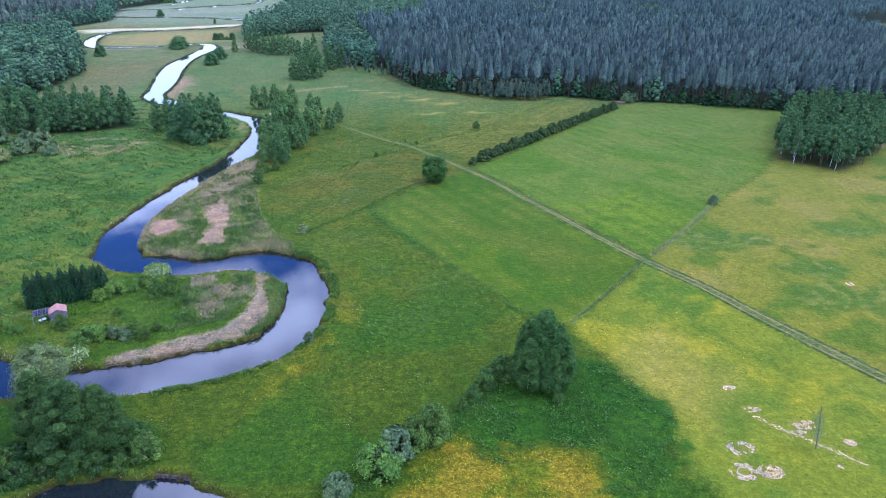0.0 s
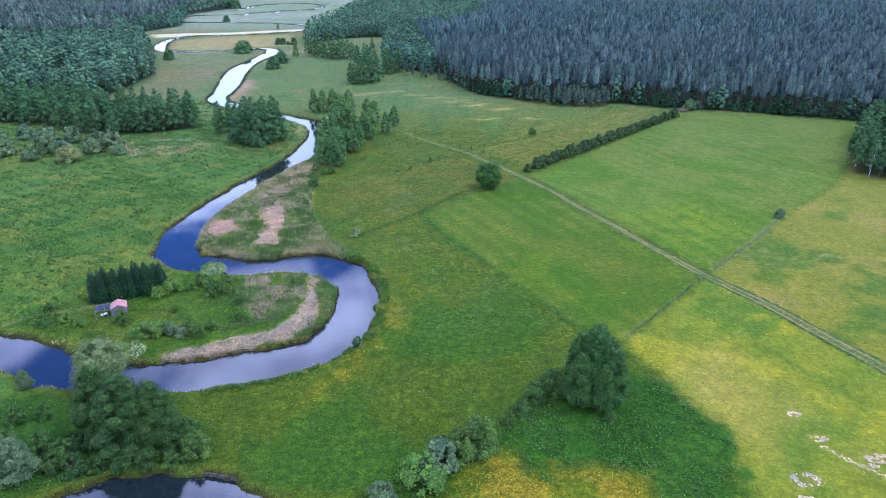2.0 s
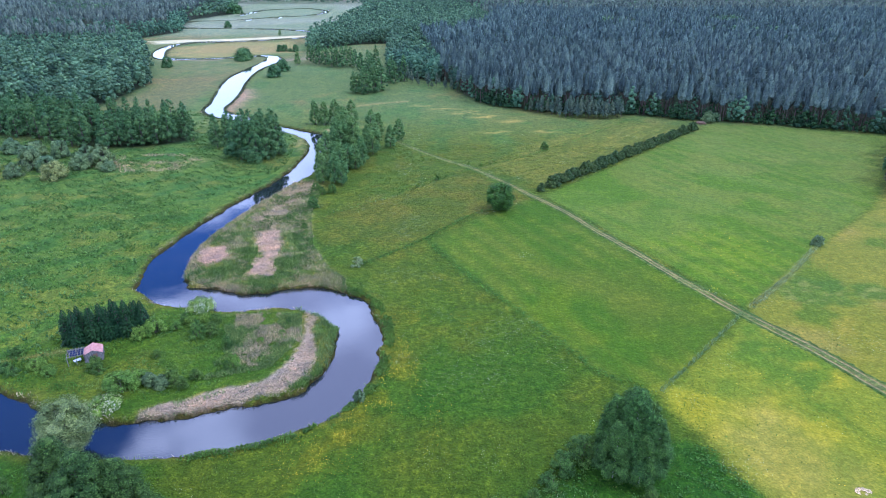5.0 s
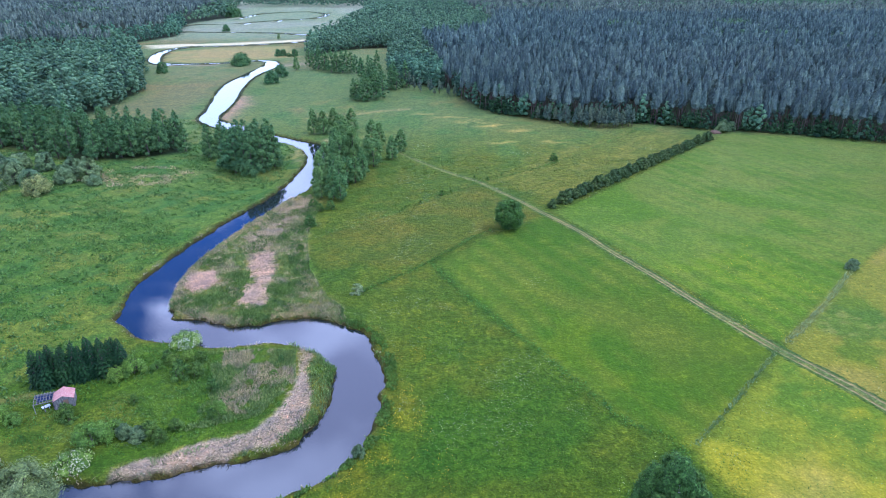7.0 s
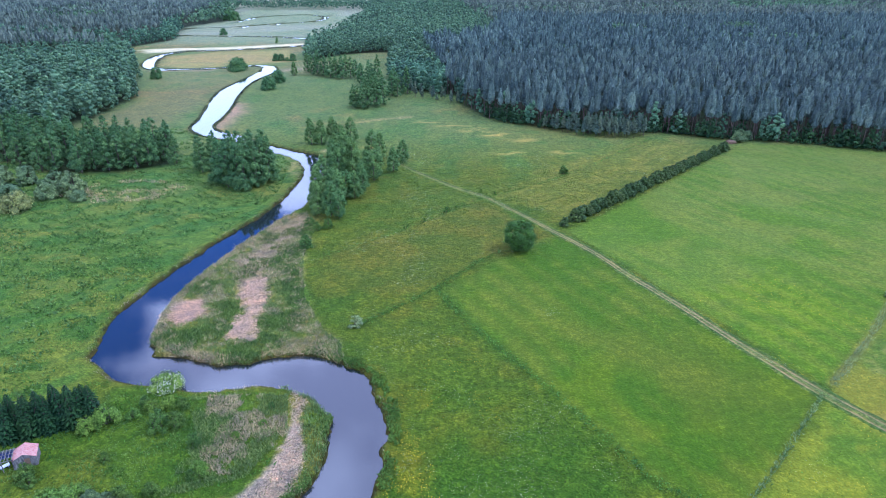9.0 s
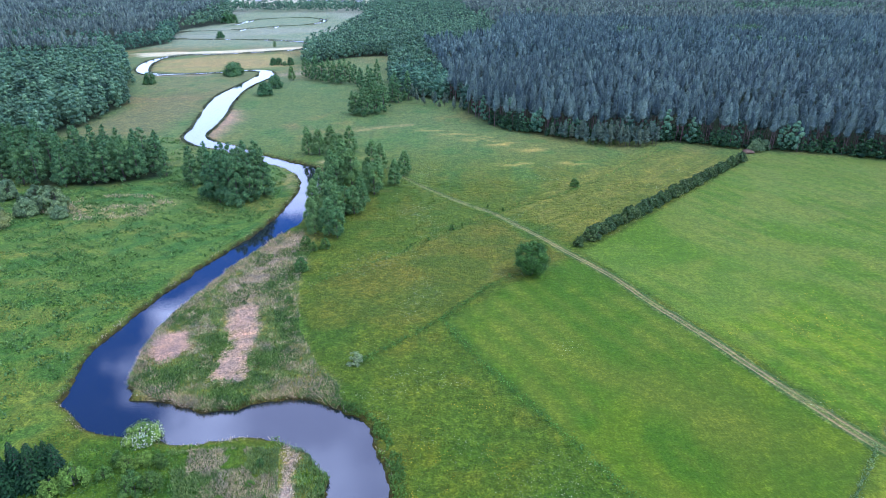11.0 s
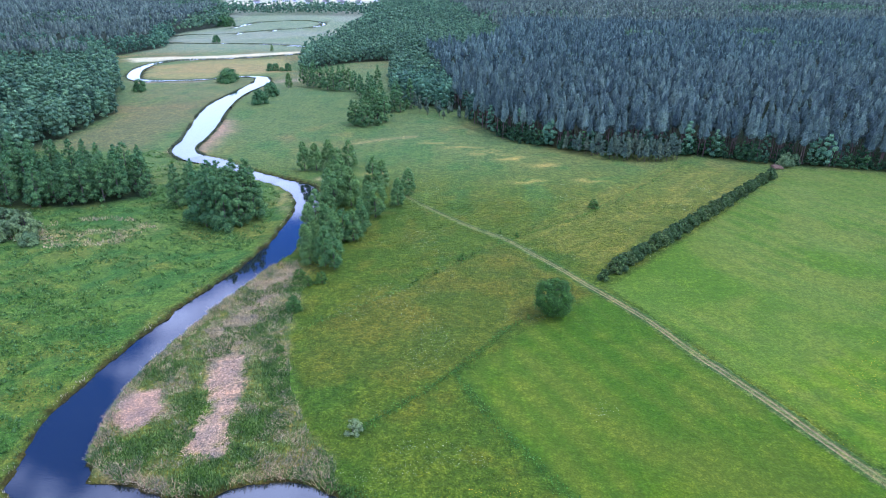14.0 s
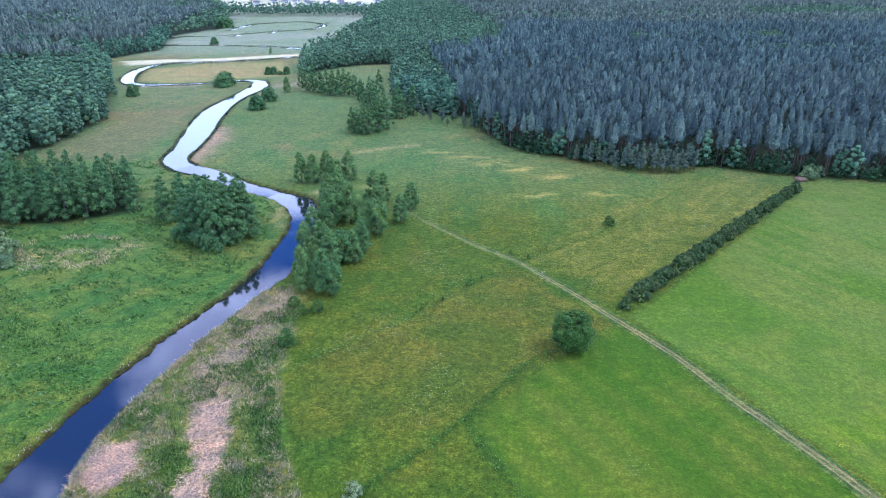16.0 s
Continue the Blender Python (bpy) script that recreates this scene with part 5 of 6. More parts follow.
    plant(dome, [(-103.4, 393.5, 0.9), (-103, 415.5, 0.9), (-183.5, 429, 0.8), (-126, 506, 0.6), (-122.5, 507, 0.55), (-113.6, 506, 0.6), (-117.5, 504, 0.35), (-219, 678, 0.75), (-262, 838, 1.4), (-256, 842, 1.2)], 17, "rounded riverside trees", 0.06)
    wide = tree_thing("field_tree", 71, 7.0, 6.0, 0.1, DOME, 40, 3000, 0.5, L_ALDER, M_BARK, "wide low dome-shaped tree on the valley floor", stem=0.16, jitter=0.3, three=True, fill=0.3, clump=0.34)
    plant(wide, [(-141, 461, 1.2)], 17, vary=0)
    copse = [tree_thing("birch_tree", 80 + k, 13.5, 2.2, 3.6, OVATE, 16, 900, 0.46, L_ALDER, M_BIRCH_BARK if k == 0 else M_BARK, "tall birch with a white trunk in a dense copse" if k == 0 else "tall dark-stemmed birch in a dense copse", clump=0.36, stem=0.12, jitter=0.3, three=True) for k in range(4)]
    x, y = scatter(COPSE_RIGHT, 4.4, 18)
    plant(copse, [(a, b, rng.uniform(0.9, 1.1)) for a, b in zip(x, y)], 19, "birch copse", 0.05)
    young = [tree_thing("young_pine", 90 + k, 9.0, 1.5, 2.2, CONE, 16, 420, 0.62, L_YOUNG, M_PINE_BARK, "thin young pine in front of the forest", clump=0.42, stem=0.08, three=True) for k in range(3)]
    x, y = scatter(YOUNG_PINES, 2.9, 20)
    plant(young, [(a, b, rng.uniform(0.8, 1.1)) for a, b in zip(x, y)], 21, "young pine stand", 0.06)
    x, y = scatter(SCRUB_EDGE, 7.0, 22)
    plant(young, [(a, b, rng.uniform(0.6, 1.1)) for a, b in zip(x, y)], 23, "young pines on the slope", 0.1)
    hedge = [tree_thing("hedge_shrub", 95 + k, 3.9, 2.1, 0.2, OVATE, 20, 1100, 0.40, L_HEDGE, M_BARK, "dense dark grey-green shrub in a field hedge", "shrub", 3, stem=0.06, three=True) for k in range(4)]
    spots = [(32.8, 185.2, 0.78)]
    for k in range(44):
        u = k / 43
        spots.append((36.5 + u * 75, 189 + u * 76.5, 1.0 + 0.14 * math.sin(k * 1.7) - 0.12 * u))
    plant(hedge, spots, 24, "field hedge", 0.1)
    tiny = tree_thing("sapling", 99, 1.6, 0.5, 0.1, OVATE, 8, 90, 0.3, L_HERB, M_BARK, "small dark green sapling in the meadow", "shrub", stem=0.03)
    plant(tiny, [(-12, 184.4, 0.9), (-7.3, 188.5, 1.0), (-0.8, 196, 1.3), (14.8, 210.7, 1.2), (10.5, 214, 0.9), (-12.8, 183.6, 0.7), (2.2, 199.5, 0.8), (20, 216, 0.7)], 25, "meadow saplings", 0.1)


build_trees()


def build_spruces():
    rng = np.random.default_rng(3)
    protos = []
    for k in range(2):
        root = tagged(new("spruce_tree"), "dark green spruce in a short row beside the hut", "tree", "spruce row")
        wood, q, h, rad = Quads(), Quads(), 8.0, 1.75
        tube(wood, [(0, 0, -0.3), (0, 0, 4), (0, 0, h)], [0.16, 0.11, 0.02], 7)
        tube(wood, [(0, 0, 0.3), (0, 0, 4), (0, 0, h * 0.85)], [0.9, 0.7, 0.05], 7)
        tiers = 30
        for t in range(tiers):
            u = t / tiers
            z, r = 0.2 + u * (h - 0.35), rad * (1 - u ** 2.4) ** 0.9 * (0.85 + 0.15 * math.sin(t * 2.1)) + 0.10
            n = int(8 + 8 * (1 - u))
            for j in range(n):
                a = j * 6.283 / n + t * 0.9 + rng.uniform(-0.2, 0.2)
                L = r * rng.uniform(0.75, 1.18)
                w = 0.10 + 0.13 * L
                d, e = np.array([math.cos(a), math.sin(a), 0]), np.array([-math.sin(a), math.cos(a), 0])
                up = np.array([0, 0, 1.0])
                p0, p1, p2 = d * L * 0.3 + up * z, d * L * 0.7 + up * (z - 0.03 * L), d * L + up * (z - 0.22 * L)
                drop = up * -0.10
                q.add([p0, p1 + e * w + drop, p1 + up * 0.05, p1 - e * w + drop], [(0, 1, 2, 3)])
                q.add([p1 + up * 0.05, p1 + e * w + drop, p2, p1 - e * w + drop], [(0, 1, 2, 3)])
        part("trunk", wood.mesh("trunk", M_BARK, True), root)
        part("crown", q.mesh("crown", L_SPRUCE), root)
        protos.append(root)
    spots = [(-72.2 + 1.42 * k + 0.2 * math.sin(k * 2.1), 95.8 + 0.56 * k + 0.35 * math.cos(k * 3.3), 0.94 + 0.08 * math.sin(k * 1.9 + 1) + 0.008 * k) for k in range(10)]
    spots += [(-70.5 + 1.9 * k, 97.9 + 0.75 * k, 0.92 + 0.08 * math.cos(k * 2)) for k in range(6)]
    plant(protos, spots, 30, "spruce row", 0.05)


build_spruces()


def build_dead_tree():
    rng = np.random.default_rng(4)
    root = tagged(new("dead_tree"), "thin half-bare grey young tree on the sandy meadow", "tree")
    q = Quads()
    tube(q, [(0, 0, -0.2), (0.1, 0, 3), (0.05, 0.1, 6), (0.1, 0.1, 8.6)], [0.11, 0.08, 0.05, 0.015], 7)
    part("trunk", q.mesh("trunk", M_GREY_WOOD, True), root)
    q = Quads()
    for k in range(34):
        z, a = 1.8 + k * 0.19, k * 2.4
        L = 0.9 * (1 - k / 45) * rng.uniform(0.6, 1.2)
        d = np.array([math.cos(a), math.sin(a), 0.9])
        tube(q, [(0.08, 0.05, z), d * L * 0.5 + (0.08, 0.05, z), d * L + np.array((0.08, 0.05, z + 0.15))], [0.045, 0.030, 0.012], 4)
    part("branches", q.mesh("branches", M_GREY_WOOD), root)
    v, f = leaf_quads(rng, rng.normal(size=(620, 3)) * (0.55, 0.55, 1.7) + (0, 0, 5.2), rng.normal(size=(620, 3)), 0.15)
    part("crown", quad_mesh("crown", v, f, L_GREY), root, "sparse small grey-green leaves")
    root.matrix_basis = pose(67.4, 42.9, foot(67.4, 42.9), ry=-9)


build_dead_tree()


# ---- the hut ----
def build_hut():
    root = tagged(new("garden_hut"), "weathered hut with faded red sheet roof and open timber frame", "hut")

    def piece(name, build, mat, parent=root, label=""):
        q = Quads()
        build(q)
        return part(name, q.mesh(name, mat), parent, label)

    W, D, H, R = 3.6, 3.3, 2.0, 2.9       # ridge runs along y
    for name, c, s in (("wall", (-W / 2, 0, H / 2), (0.1, D, H)), ("wall", (W / 2, 0, H / 2), (0.1, D, H)), ("wall", (0, D / 2, H / 2), (W - 0.1, 0.1, H)), ("wall", (0, -D / 2, H / 2), (W - 0.1, 0.1, H))):
        w = piece(name, lambda q: box(q, c, s), M_GREY_WOOD)
        if c[1] < 0:
            piece("door", lambda q: box(q, (0.4, -D / 2 - 0.07, 1.0), (0.85, 0.05, 1.95)), M_LOG, w)
    for sgn in (-1, 1):
        def gable(q, sgn=sgn):
            y = sgn * (D / 2)
            q.add([(-W / 2, y - 0.05, H), (W / 2, y - 0.05, H), (0.02, y - 0.05, R - 0.06), (-0.02, y - 0.05, R - 0.06),
                   (-W / 2, y + 0.05, H), (W / 2, y + 0.05, H), (0.02, y + 0.05, R - 0.06), (-0.02, y + 0.05, R - 0.06)],
                  [(0, 1, 2, 3), (4, 7, 6, 5), (0, 3, 7, 4), (1, 5, 6, 2)])
        piece("gable", gable, M_GREY_WOOD)
        slope = math.atan2(R - H, W / 2)
        for k in range(4):
            def sheet(q, k=k, sgn=sgn):
                t = Matrix.Rotation(sgn * slope, 4, "Y")
                box(q, (sgn * W / 4 * 1.08, -D / 2 + (k + 0.5) * D / 4 * 1.0, (H + R) / 2 + 0.03 + 0.012 * (k % 2)), (W / 2 * 1.22, D / 4 + 0.14, 0.035), 0, t)
            piece("roof_sheet", sheet, M_ROOF)
    piece("ridge_cap", lambda q: box(q, (0, 0, R + 0.06), (0.3, D + 0.3, 0.05)), M_ROOF)
    for x in (-5.2, -3.5, -1.85):
        for y in (-1.6, 1.6):
            piece("post", lambda q: box(q, (x, y, 1.1), (0.12, 0.12, 2.25)), M_GREY_WOOD)
    for y in (-1.6, 1.6):
        piece("beam", lambda q: box(q, (-3.5, y, 2.26), (3.7, 0.12, 0.12)), M_GREY_WOOD)
    for k in range(7):
        piece("rafter", lambda q: box(q, (-5.2 + k * 0.55, 0, 2.36), (0.08, 3.7, 0.09)), M_GREY_WOOD)
    for y in (-0.8, 0.1, 0.9):
        piece("batten", lambda q: box(q, (-3.5, y, 2.44), (3.7, 0.07, 0.05)), M_GREY_WOOD)
    # panel at the back gives the open frame its blue-black interior
    piece("back_panel", lambda q: box(q, (-3.5, 1.68, 1.3), (3.5, 0.05, 1.5)), M_BLUE, label="dark blue panel at the back of the open frame")
    root.matrix_basis = pose(-65.0, 91.4, foot(-65.0, 91.4, 0.02), rz=24) @ Matrix.Scale(0.84, 4)
    q = Quads()
    box(q, (0, 0, 0.4), (1.3, 0.7, 0.12), 0.3)
    for a, b in ((-0.5, -0.25), (0.5, -0.25), (-0.5, 0.25), (0.5, 0.25)):
        box(q, (a, b, 0.17), (0.07, 0.07, 0.36), 0)
    table = tagged(new("garden_table", q.mesh("garden_table", M_PALE)), "pale plastic garden table under the open timber frame", "table")
    table.matrix_basis = pose(-67.6, 90.0, foot(-67.6, 90.0, 0.01), rz=30)


build_hut()


def build_logs():
    rng = np.random.default_rng(8)
    spots = [(116.4 + 0.42 * k, 275.6 + 0.1 * k, 0.2) for k in range(9)] + [(116.7 + 0.42 * k, 275.7 + 0.1 * k, 0.55) for k in range(7)]
    first = None
    for x, y, z in spots:
        if first is None:
            q = Quads()
            tube(q, [(0, -2, 0), (0, -1.98, 0), (0, 1.98, 0), (0, 2, 0)], [0.02, 0.2, 0.2, 0.02], 10)
            first = tagged(new("log", q.mesh("log", M_LOG, True)), "felled pine log in a pile at the forest's edge", "log", "log pile")
            ob = first
        else:
            ob = copy_thing(first, Matrix.Identity(4))
        ob.matrix_basis = pose(x, y, z, rz=rng.uniform(-6, 6))
    q = Quads()
    for k in range(5):
        box(q, (-2.0 + k * 1.0, 0.05 * (k % 2), 0.0), (1.0, 0.12, 0.7))
        tube(q, [(-2.4 + k * 1.0, -0.12, -0.9), (-2.4 + k * 1.0, -0.12, 0.45)], [0.09, 0.08], 7)
    wall = tagged(new("plank_revetment", q.mesh("plank_revetment", M_BARK)), "short dark weathered plank wall holding up the pond bank", "retaining wall")
    wall.matrix_basis = pose(-29.6, 45.3, -0.35, rz=-12)


build_logs()


def build_far_houses():
    """A scattered village on the pale fields beyond the last belt of trees."""
    rng = np.random.default_rng(14)
    first = None
    for k in range(11):
        if first is None:
            first = tagged(new("farm_house"), "small pale farmhouse with a grey gabled roof beyond the trees", "house", "far village")
            q = Quads()
            box(q, (0, 0, 1.7), (11, 7, 3.6))
            q.add([(-5.5, -3.5, 3.5), (-5.5, 3.5, 3.5), (-5.5, 0, 6.4), (-5.5, 0, 6.4), (5.5, -3.5, 3.5), (5.5, 3.5, 3.5), (5.5, 0, 6.4), (5.5, 0, 6.4)], [(0, 2, 1, 1), (4, 5, 6, 6)])
            part("wall", q.mesh("wall", M_PALE), first)
            q = Quads()
            for sgn in (-1, 1):
                q.add([(-6, sgn * 4.1, 3.2), (6, sgn * 4.1, 3.2), (6, 0, 6.6), (-6, 0, 6.6), (-6, sgn * 4.1, 3.4), (6, sgn * 4.1, 3.4), (6, 0, 6.8), (-6, 0, 6.8)],
                      [(0, 1, 2, 3), (4, 5, 6, 7), (0, 1, 5, 4), (0, 4, 7, 3), (1, 2, 6, 5)])
            part("roof", q.mesh("roof", M_GREY_WOOD), first)
            for x in (-3, 0.5, 3.5):
                q = Quads()
                box(q, (x, -3.53, 1.9), (1.1, 0.1, 1.3))
                part("window", q.mesh("window", M_BLUE), first)
            ob = first
        else:
            ob = copy_thing(first, Matrix.Identity(4))
        x, y = -350 + 21 * k + rng.uniform(-8, 8), 1240 + rng.uniform(0, 150)
        ob.matrix_basis = pose(x, y, foot(x, y, 0.1), rz=rng.uniform(-40, 40))


build_far_houses()


# ---- reeds, sedge, herbs, flowers ----
def blades(rng, x, y, z, height, width, lean):
    n = len(x)
    a, b = rng.uniform(0, 6.28, n), rng.uniform(0, 6.28, n)
    h = height * rng.uniform(0.6, 1.25, n)
    w = width * rng.uniform(0.6, 1.4, n) / 2
    L = lean * rng.uniform(0.3, 1.3, n) * h
    side = np.stack([np.cos(a) * w, np.sin(a) * w, np.zeros(n)], 1)
    foot_ = np.stack([x, y, z - 0.1], 1)
    tip = foot_ + np.stack([np.cos(b) * L, np.sin(b) * L, h], 1)
    v = np.stack([foot_ - side, foot_ + side, tip + side * 0.45, tip - side * 0.45], 1).reshape(-1, 3)
    return v, np.arange(n * 4).reshape(-1, 4)


def blade_stuff(name, label, category, mat, poly_list, count, height, width, lean, seed, keep=None):
    rng = np.random.default_rng(seed)
    xs, ys = [], []
    for poly in poly_list:
        p = np.array(poly)
        lo, hi = p.min(0), p.max(0)
        n = int(count * 2.2)
        x, y = rng.uniform(lo[0], hi[0], n), rng.uniform(lo[1], hi[1], n)
        ok = poly_inside(x, y, poly) > 0
        if keep is not None:
            ok &= keep(x, y)
        xs.append(x[ok])
        ys.append(y[ok])
    x, y = np.concatenate(xs), np.concatenate(ys)
    s = shore(x, y)
    ok = s > 0.1
    x, y, s = x[ok], y[ok], s[ok]
    v, f = blades(rng, x, y, ground_z(x, y, s), height, width, lean)
    return tagged(new(name, quad_mesh(name, v, f, mat)), label, category, kind="stuff")


def build_small_plants():
    mown = lambda x, y: np.maximum(poly_inside(x, y, REED_MOWN_A), poly_inside(x, y, REED_MOWN_B)) < (vnoise(x, y, 2.0, 70) - 0.5) * 3.0
    dry = lambda x, y: mown(x, y) & (fbm(x, y, 4, 41) * 0.5 + (vnoise(x, y, 1.2, 47) - 0.5) * 0.25 + 0.42 * np.exp(-(line_dist(x, y, SWATH) / 3.0) ** 2) > 0.275)
    green = lambda x, y: mown(x, y) & (line_dist(x, y, SWATH) + 6 * (vnoise(x, y, 3, 58) - 0.5) > 3.4)
    blade_stuff("dry_reeds", "pale dry standing reeds on the river spit", "reeds", L_REED_DRY, [REED_ONE], 46000, 0.5, 0.07, 1.2, 1, dry)
    blade_stuff("dry_reeds", "pale flattened dry reeds along the river bank", "reeds", L_REED_DRY, [REED_TWO], 30000, 0.26, 0.07, 2.8, 2,
                lambda x, y: line_dist(x, y, SPIT_SWATH) + (vnoise(x, y, 2.2, 90) - 0.5) * 4.2 < np.interp(y, [76, 84, 90, 97, 108], [1.8, 3.4, 3.2, 1.2, 0.7]))
    blade_stuff("green_reeds", "young green reeds growing through the old ones", "reeds", L_REED_GREEN, [REED_ONE], 25000, 0.65, 0.085, 0.45, 3, green)
    blade_stuff("green_reeds", "young green reeds on the river bank", "reeds", L_REED_GREEN, [REED_TWO], 10000, 0.7, 0.085, 0.5, 4,
                lambda x, y: line_dist(x, y, SPIT_SWATH) + (vnoise(x, y, 2.2, 90) - 0.5) * 4.2 > np.interp(y, [76, 84, 90, 97, 108], [2.2, 3.6, 3.4, 1.4, 0.9]))
    blade_stuff("mown_reeds", "pinkish mown reed stalks lying in rows", "reeds", L_MOWN, [REED_MOWN_A, REED_MOWN_B], 6000, 0.22, 0.07, 5.5, 5, lambda x, y: vnoise(x, y, 2.5, 67) + 0.12 * np.sin(x * 3.0 + y * 5.0 + 3 * vnoise(x, y, 4, 68)) > 0.30)
    blade_stuff("dry_reeds", "bleached reeds leaning over the water's edge", "reeds", L_REED_DRY, [REED_ONE], 26000, 0.7, 0.075, 0.9, 11,
                lambda x, y: (shore(x, y) < 2.6) & (fbm(x, y, 6, 69) > 0.42))
    blade_stuff("reed_herbs", "lush green herbs spreading between the reeds", "herbs", L_SHRUB, [REED_ONE], 30000, 0.5, 0.22, 0.7, 12,
                lambda x, y: mown(x, y) & (fbm(x, y, 7, 42) > 0.55))
    blade_stuff("dry_reeds", "bleached flattened reeds on the spit's rounded tip", "reeds", L_REED_DRY, [REED_ONE], 60000, 0.3, 0.08, 2.4, 13,
                lambda x, y: line_dist(x, y, [(-61.8, 141), (-62.5, 131), (-60, 125), (-54, 120.8), (-46.5, 118.8)]) + (vnoise(x, y, 2, 93) - 0.5) * 3 < 1.5)
    blade_stuff("green_reeds", "tall pale-green grass on the hut's spit of land", "reeds", L_REED_GREEN, [[(-46, 107), (-29, 108), (-27, 98), (-31, 88), (-42, 84), (-41, 96)]], 9000, 0.6, 0.09, 0.6, 7,
                lambda x, y: fbm(x, y, 5, 50) > 0.47)
    blade_stuff("dry_reeds", "pale old reeds among the fresh grass of the spit", "reeds", L_REED_DRY, [[(-43, 107.5), (-29, 108), (-27, 98), (-30, 89), (-38, 88), (-40, 96)]], 9000, 0.55, 0.06, 0.7, 14,
                lambda x, y: fbm(x, y, 5, 94) + (vnoise(x, y, 1.2, 95) - 0.5) * 0.3 > 0.48)
    blade_stuff("dry_reeds", "bleached old reeds standing in the wet meadow", "reeds", L_REED_DRY, [[(-132, 210), (-112, 203), (-92, 206), (-86, 218), (-100, 226), (-126, 226)]], 2600, 0.7, 0.13, 0.6, 8,
                lambda x, y: fbm(x, y, 5, 56) + (vnoise(x, y, 1.3, 3) - 0.5) * 0.3 > 0.56)
    blade_stuff("old_grass", "bleached old grass stalks among the fresh green", "grass", L_REED_GREEN, [[(-78, 88), (-66, 108), (-48, 107), (-30, 106), (-28, 88), (-46, 80), (-66, 82)]], 9000, 0.30, 0.06, 1.2, 9,
                lambda x, y: fbm(x, y, 4, 64) > 0.5)
    blade_stuff("dark_herbs", "dark green herb tufts dotted over the meadow", "herbs", L_HERB, [[(-30, 60), (60, 60), (110, 150), (0, 240), (-40, 240), (-36, 160), (-10, 120), (-8, 90)]], 9000, 0.20, 0.22, 0.8, 10,
                lambda x, y: (fbm(x, y, 6, 65) > 0.46) & (poly_inside(x, y, FIELD_A) < 0) & (poly_inside(x, y, FIELD_B) < 0))
    rng = np.random.default_rng(6)
    # dark sedge lining the distant river
    w = np.vstack([spline(RIVER_FAR, 2.5), spline(RIVER_MID)])
    w = w[w[:, 1] > 290]
    t = unit(np.gradient(w[:, :2], axis=0))
    k = rng.integers(0, len(w), 22000)
    off = np.where(rng.uniform(0, 1, len(k)) < 0.5, -1, 1) * (w[k, 2] + np.abs(rng.normal(0.1, 0.55, len(k))))
    along = rng.uniform(-1.6, 1.6, len(k))
    x, y = w[k, 0] + t[k, 1] * off + t[k, 0] * along, w[k, 1] - t[k, 0] * off + t[k, 1] * along
    ok = fbm(x, y, 9, 60) + rng.uniform(-0.1, 0.1, len(x)) > 0.42
    x, y = x[ok], y[ok]
    v, f = blades(rng, x, y, np.full(len(x), 0.05), 0.55 * (0.5 + fbm(x, y, 14, 57)), 0.45, 0.6)
    tagged(new("bank_sedge", quad_mesh("bank_sedge", v, f, L_BANK)), "dark sedge lining the distant river", "sedge", kind="stuff")
    # tussocks of the wet western meadow
    x, y = rng.uniform(-190, -50, 90000), rng.uniform(66, 300, 90000)
    edge = np.interp(y, [60, 84, 118, 160, 190, 215, 250, 300], [-78, -74, -72, -68, -59, -55, -58, -118])
    ok = (x < edge - 1) & (x > -30 - 0.74 * (y + 27)) & (fbm(x, y, 3.5, 59) + 0.14 * np.sin((x * 0.5 + y * 0.9) * 1.6 + 6 * vnoise(x, y, 12, 49)) > 0.5) & (poly_inside(x, y, BELT_LEFT) < 0)
    x, y = x[ok], y[ok]
    s = shore(x, y)
    x, y = x[s > 2], y[s > 2]
    v, f = blades(rng, x, y, ground_z(x, y), 0.5, 0.50, 0.9)
    tagged(new("tussock_grass", quad_mesh("tussock_grass", v, f, L_TUSSOCK)), "tussocky blue-green sedge on the wet meadow", "grass", kind="stuff")
    # bare sand thrown up in rings and along a trench
    for cx, cy, rx, ry, hole in ((61.4, 58.3, 1.2, 0.7, 0), (62.3, 52.4, 1.5, 0.6, 0), (69, 48.3, 1.8, 1.1, 0), (66.5, 46.6, 1.6, 0.6, 0), (55.8, 43.9, 2.1, 1.4, 0.62), (53.9, 39.2, 2.0, 1.6, 0.55),
                                 (57.8, 38.9, 1.9, 1.4, 0.15), (73.7, 43.7, 0.9, 0.7, 0), (68.8, 39.3, 0.8, 0.7, 0), (108, 92.5, 0.9, 0.9, 0)):
        n = int(420 * rx * ry) + 60
        a, r = rng.uniform(0, 6.28, n), np.sqrt(rng.uniform(hole ** 2 * 0.7, 1.25, n))
        x, y = cx + rx * r * np.cos(a), cy + ry * r * np.sin(a)
        ok = vnoise(x, y, 0.55, 62) + (vnoise(x, y, 1.6, 63) - 0.5) * 0.5 > 0.31 + 0.3 * (r > 1)
        x, y = x[ok], y[ok]
        n = len(x)
        v, f = leaf_quads(rng, np.stack([x, y, ground_z(x, y) + rng.uniform(0.03, 0.14, n)], 1), rng.normal(size=(n, 3)) * 0.15 + (0, 0, 1), 0.17)
        tagged(new("sand_patch", quad_mesh("sand_patch", v, f, L_SAND)), "patch of pale bare sand dug up in the grass", "sand", "sand patches", kind="stuff")
    p = spline([(61.8, 50.8), (65.4, 46.9), (68, 44.4), (72.9, 39)], 0.06)
    x, y = p[:, 0] + rng.normal(0, 0.22, len(p)), p[:, 1] + rng.normal(0, 0.22, len(p))
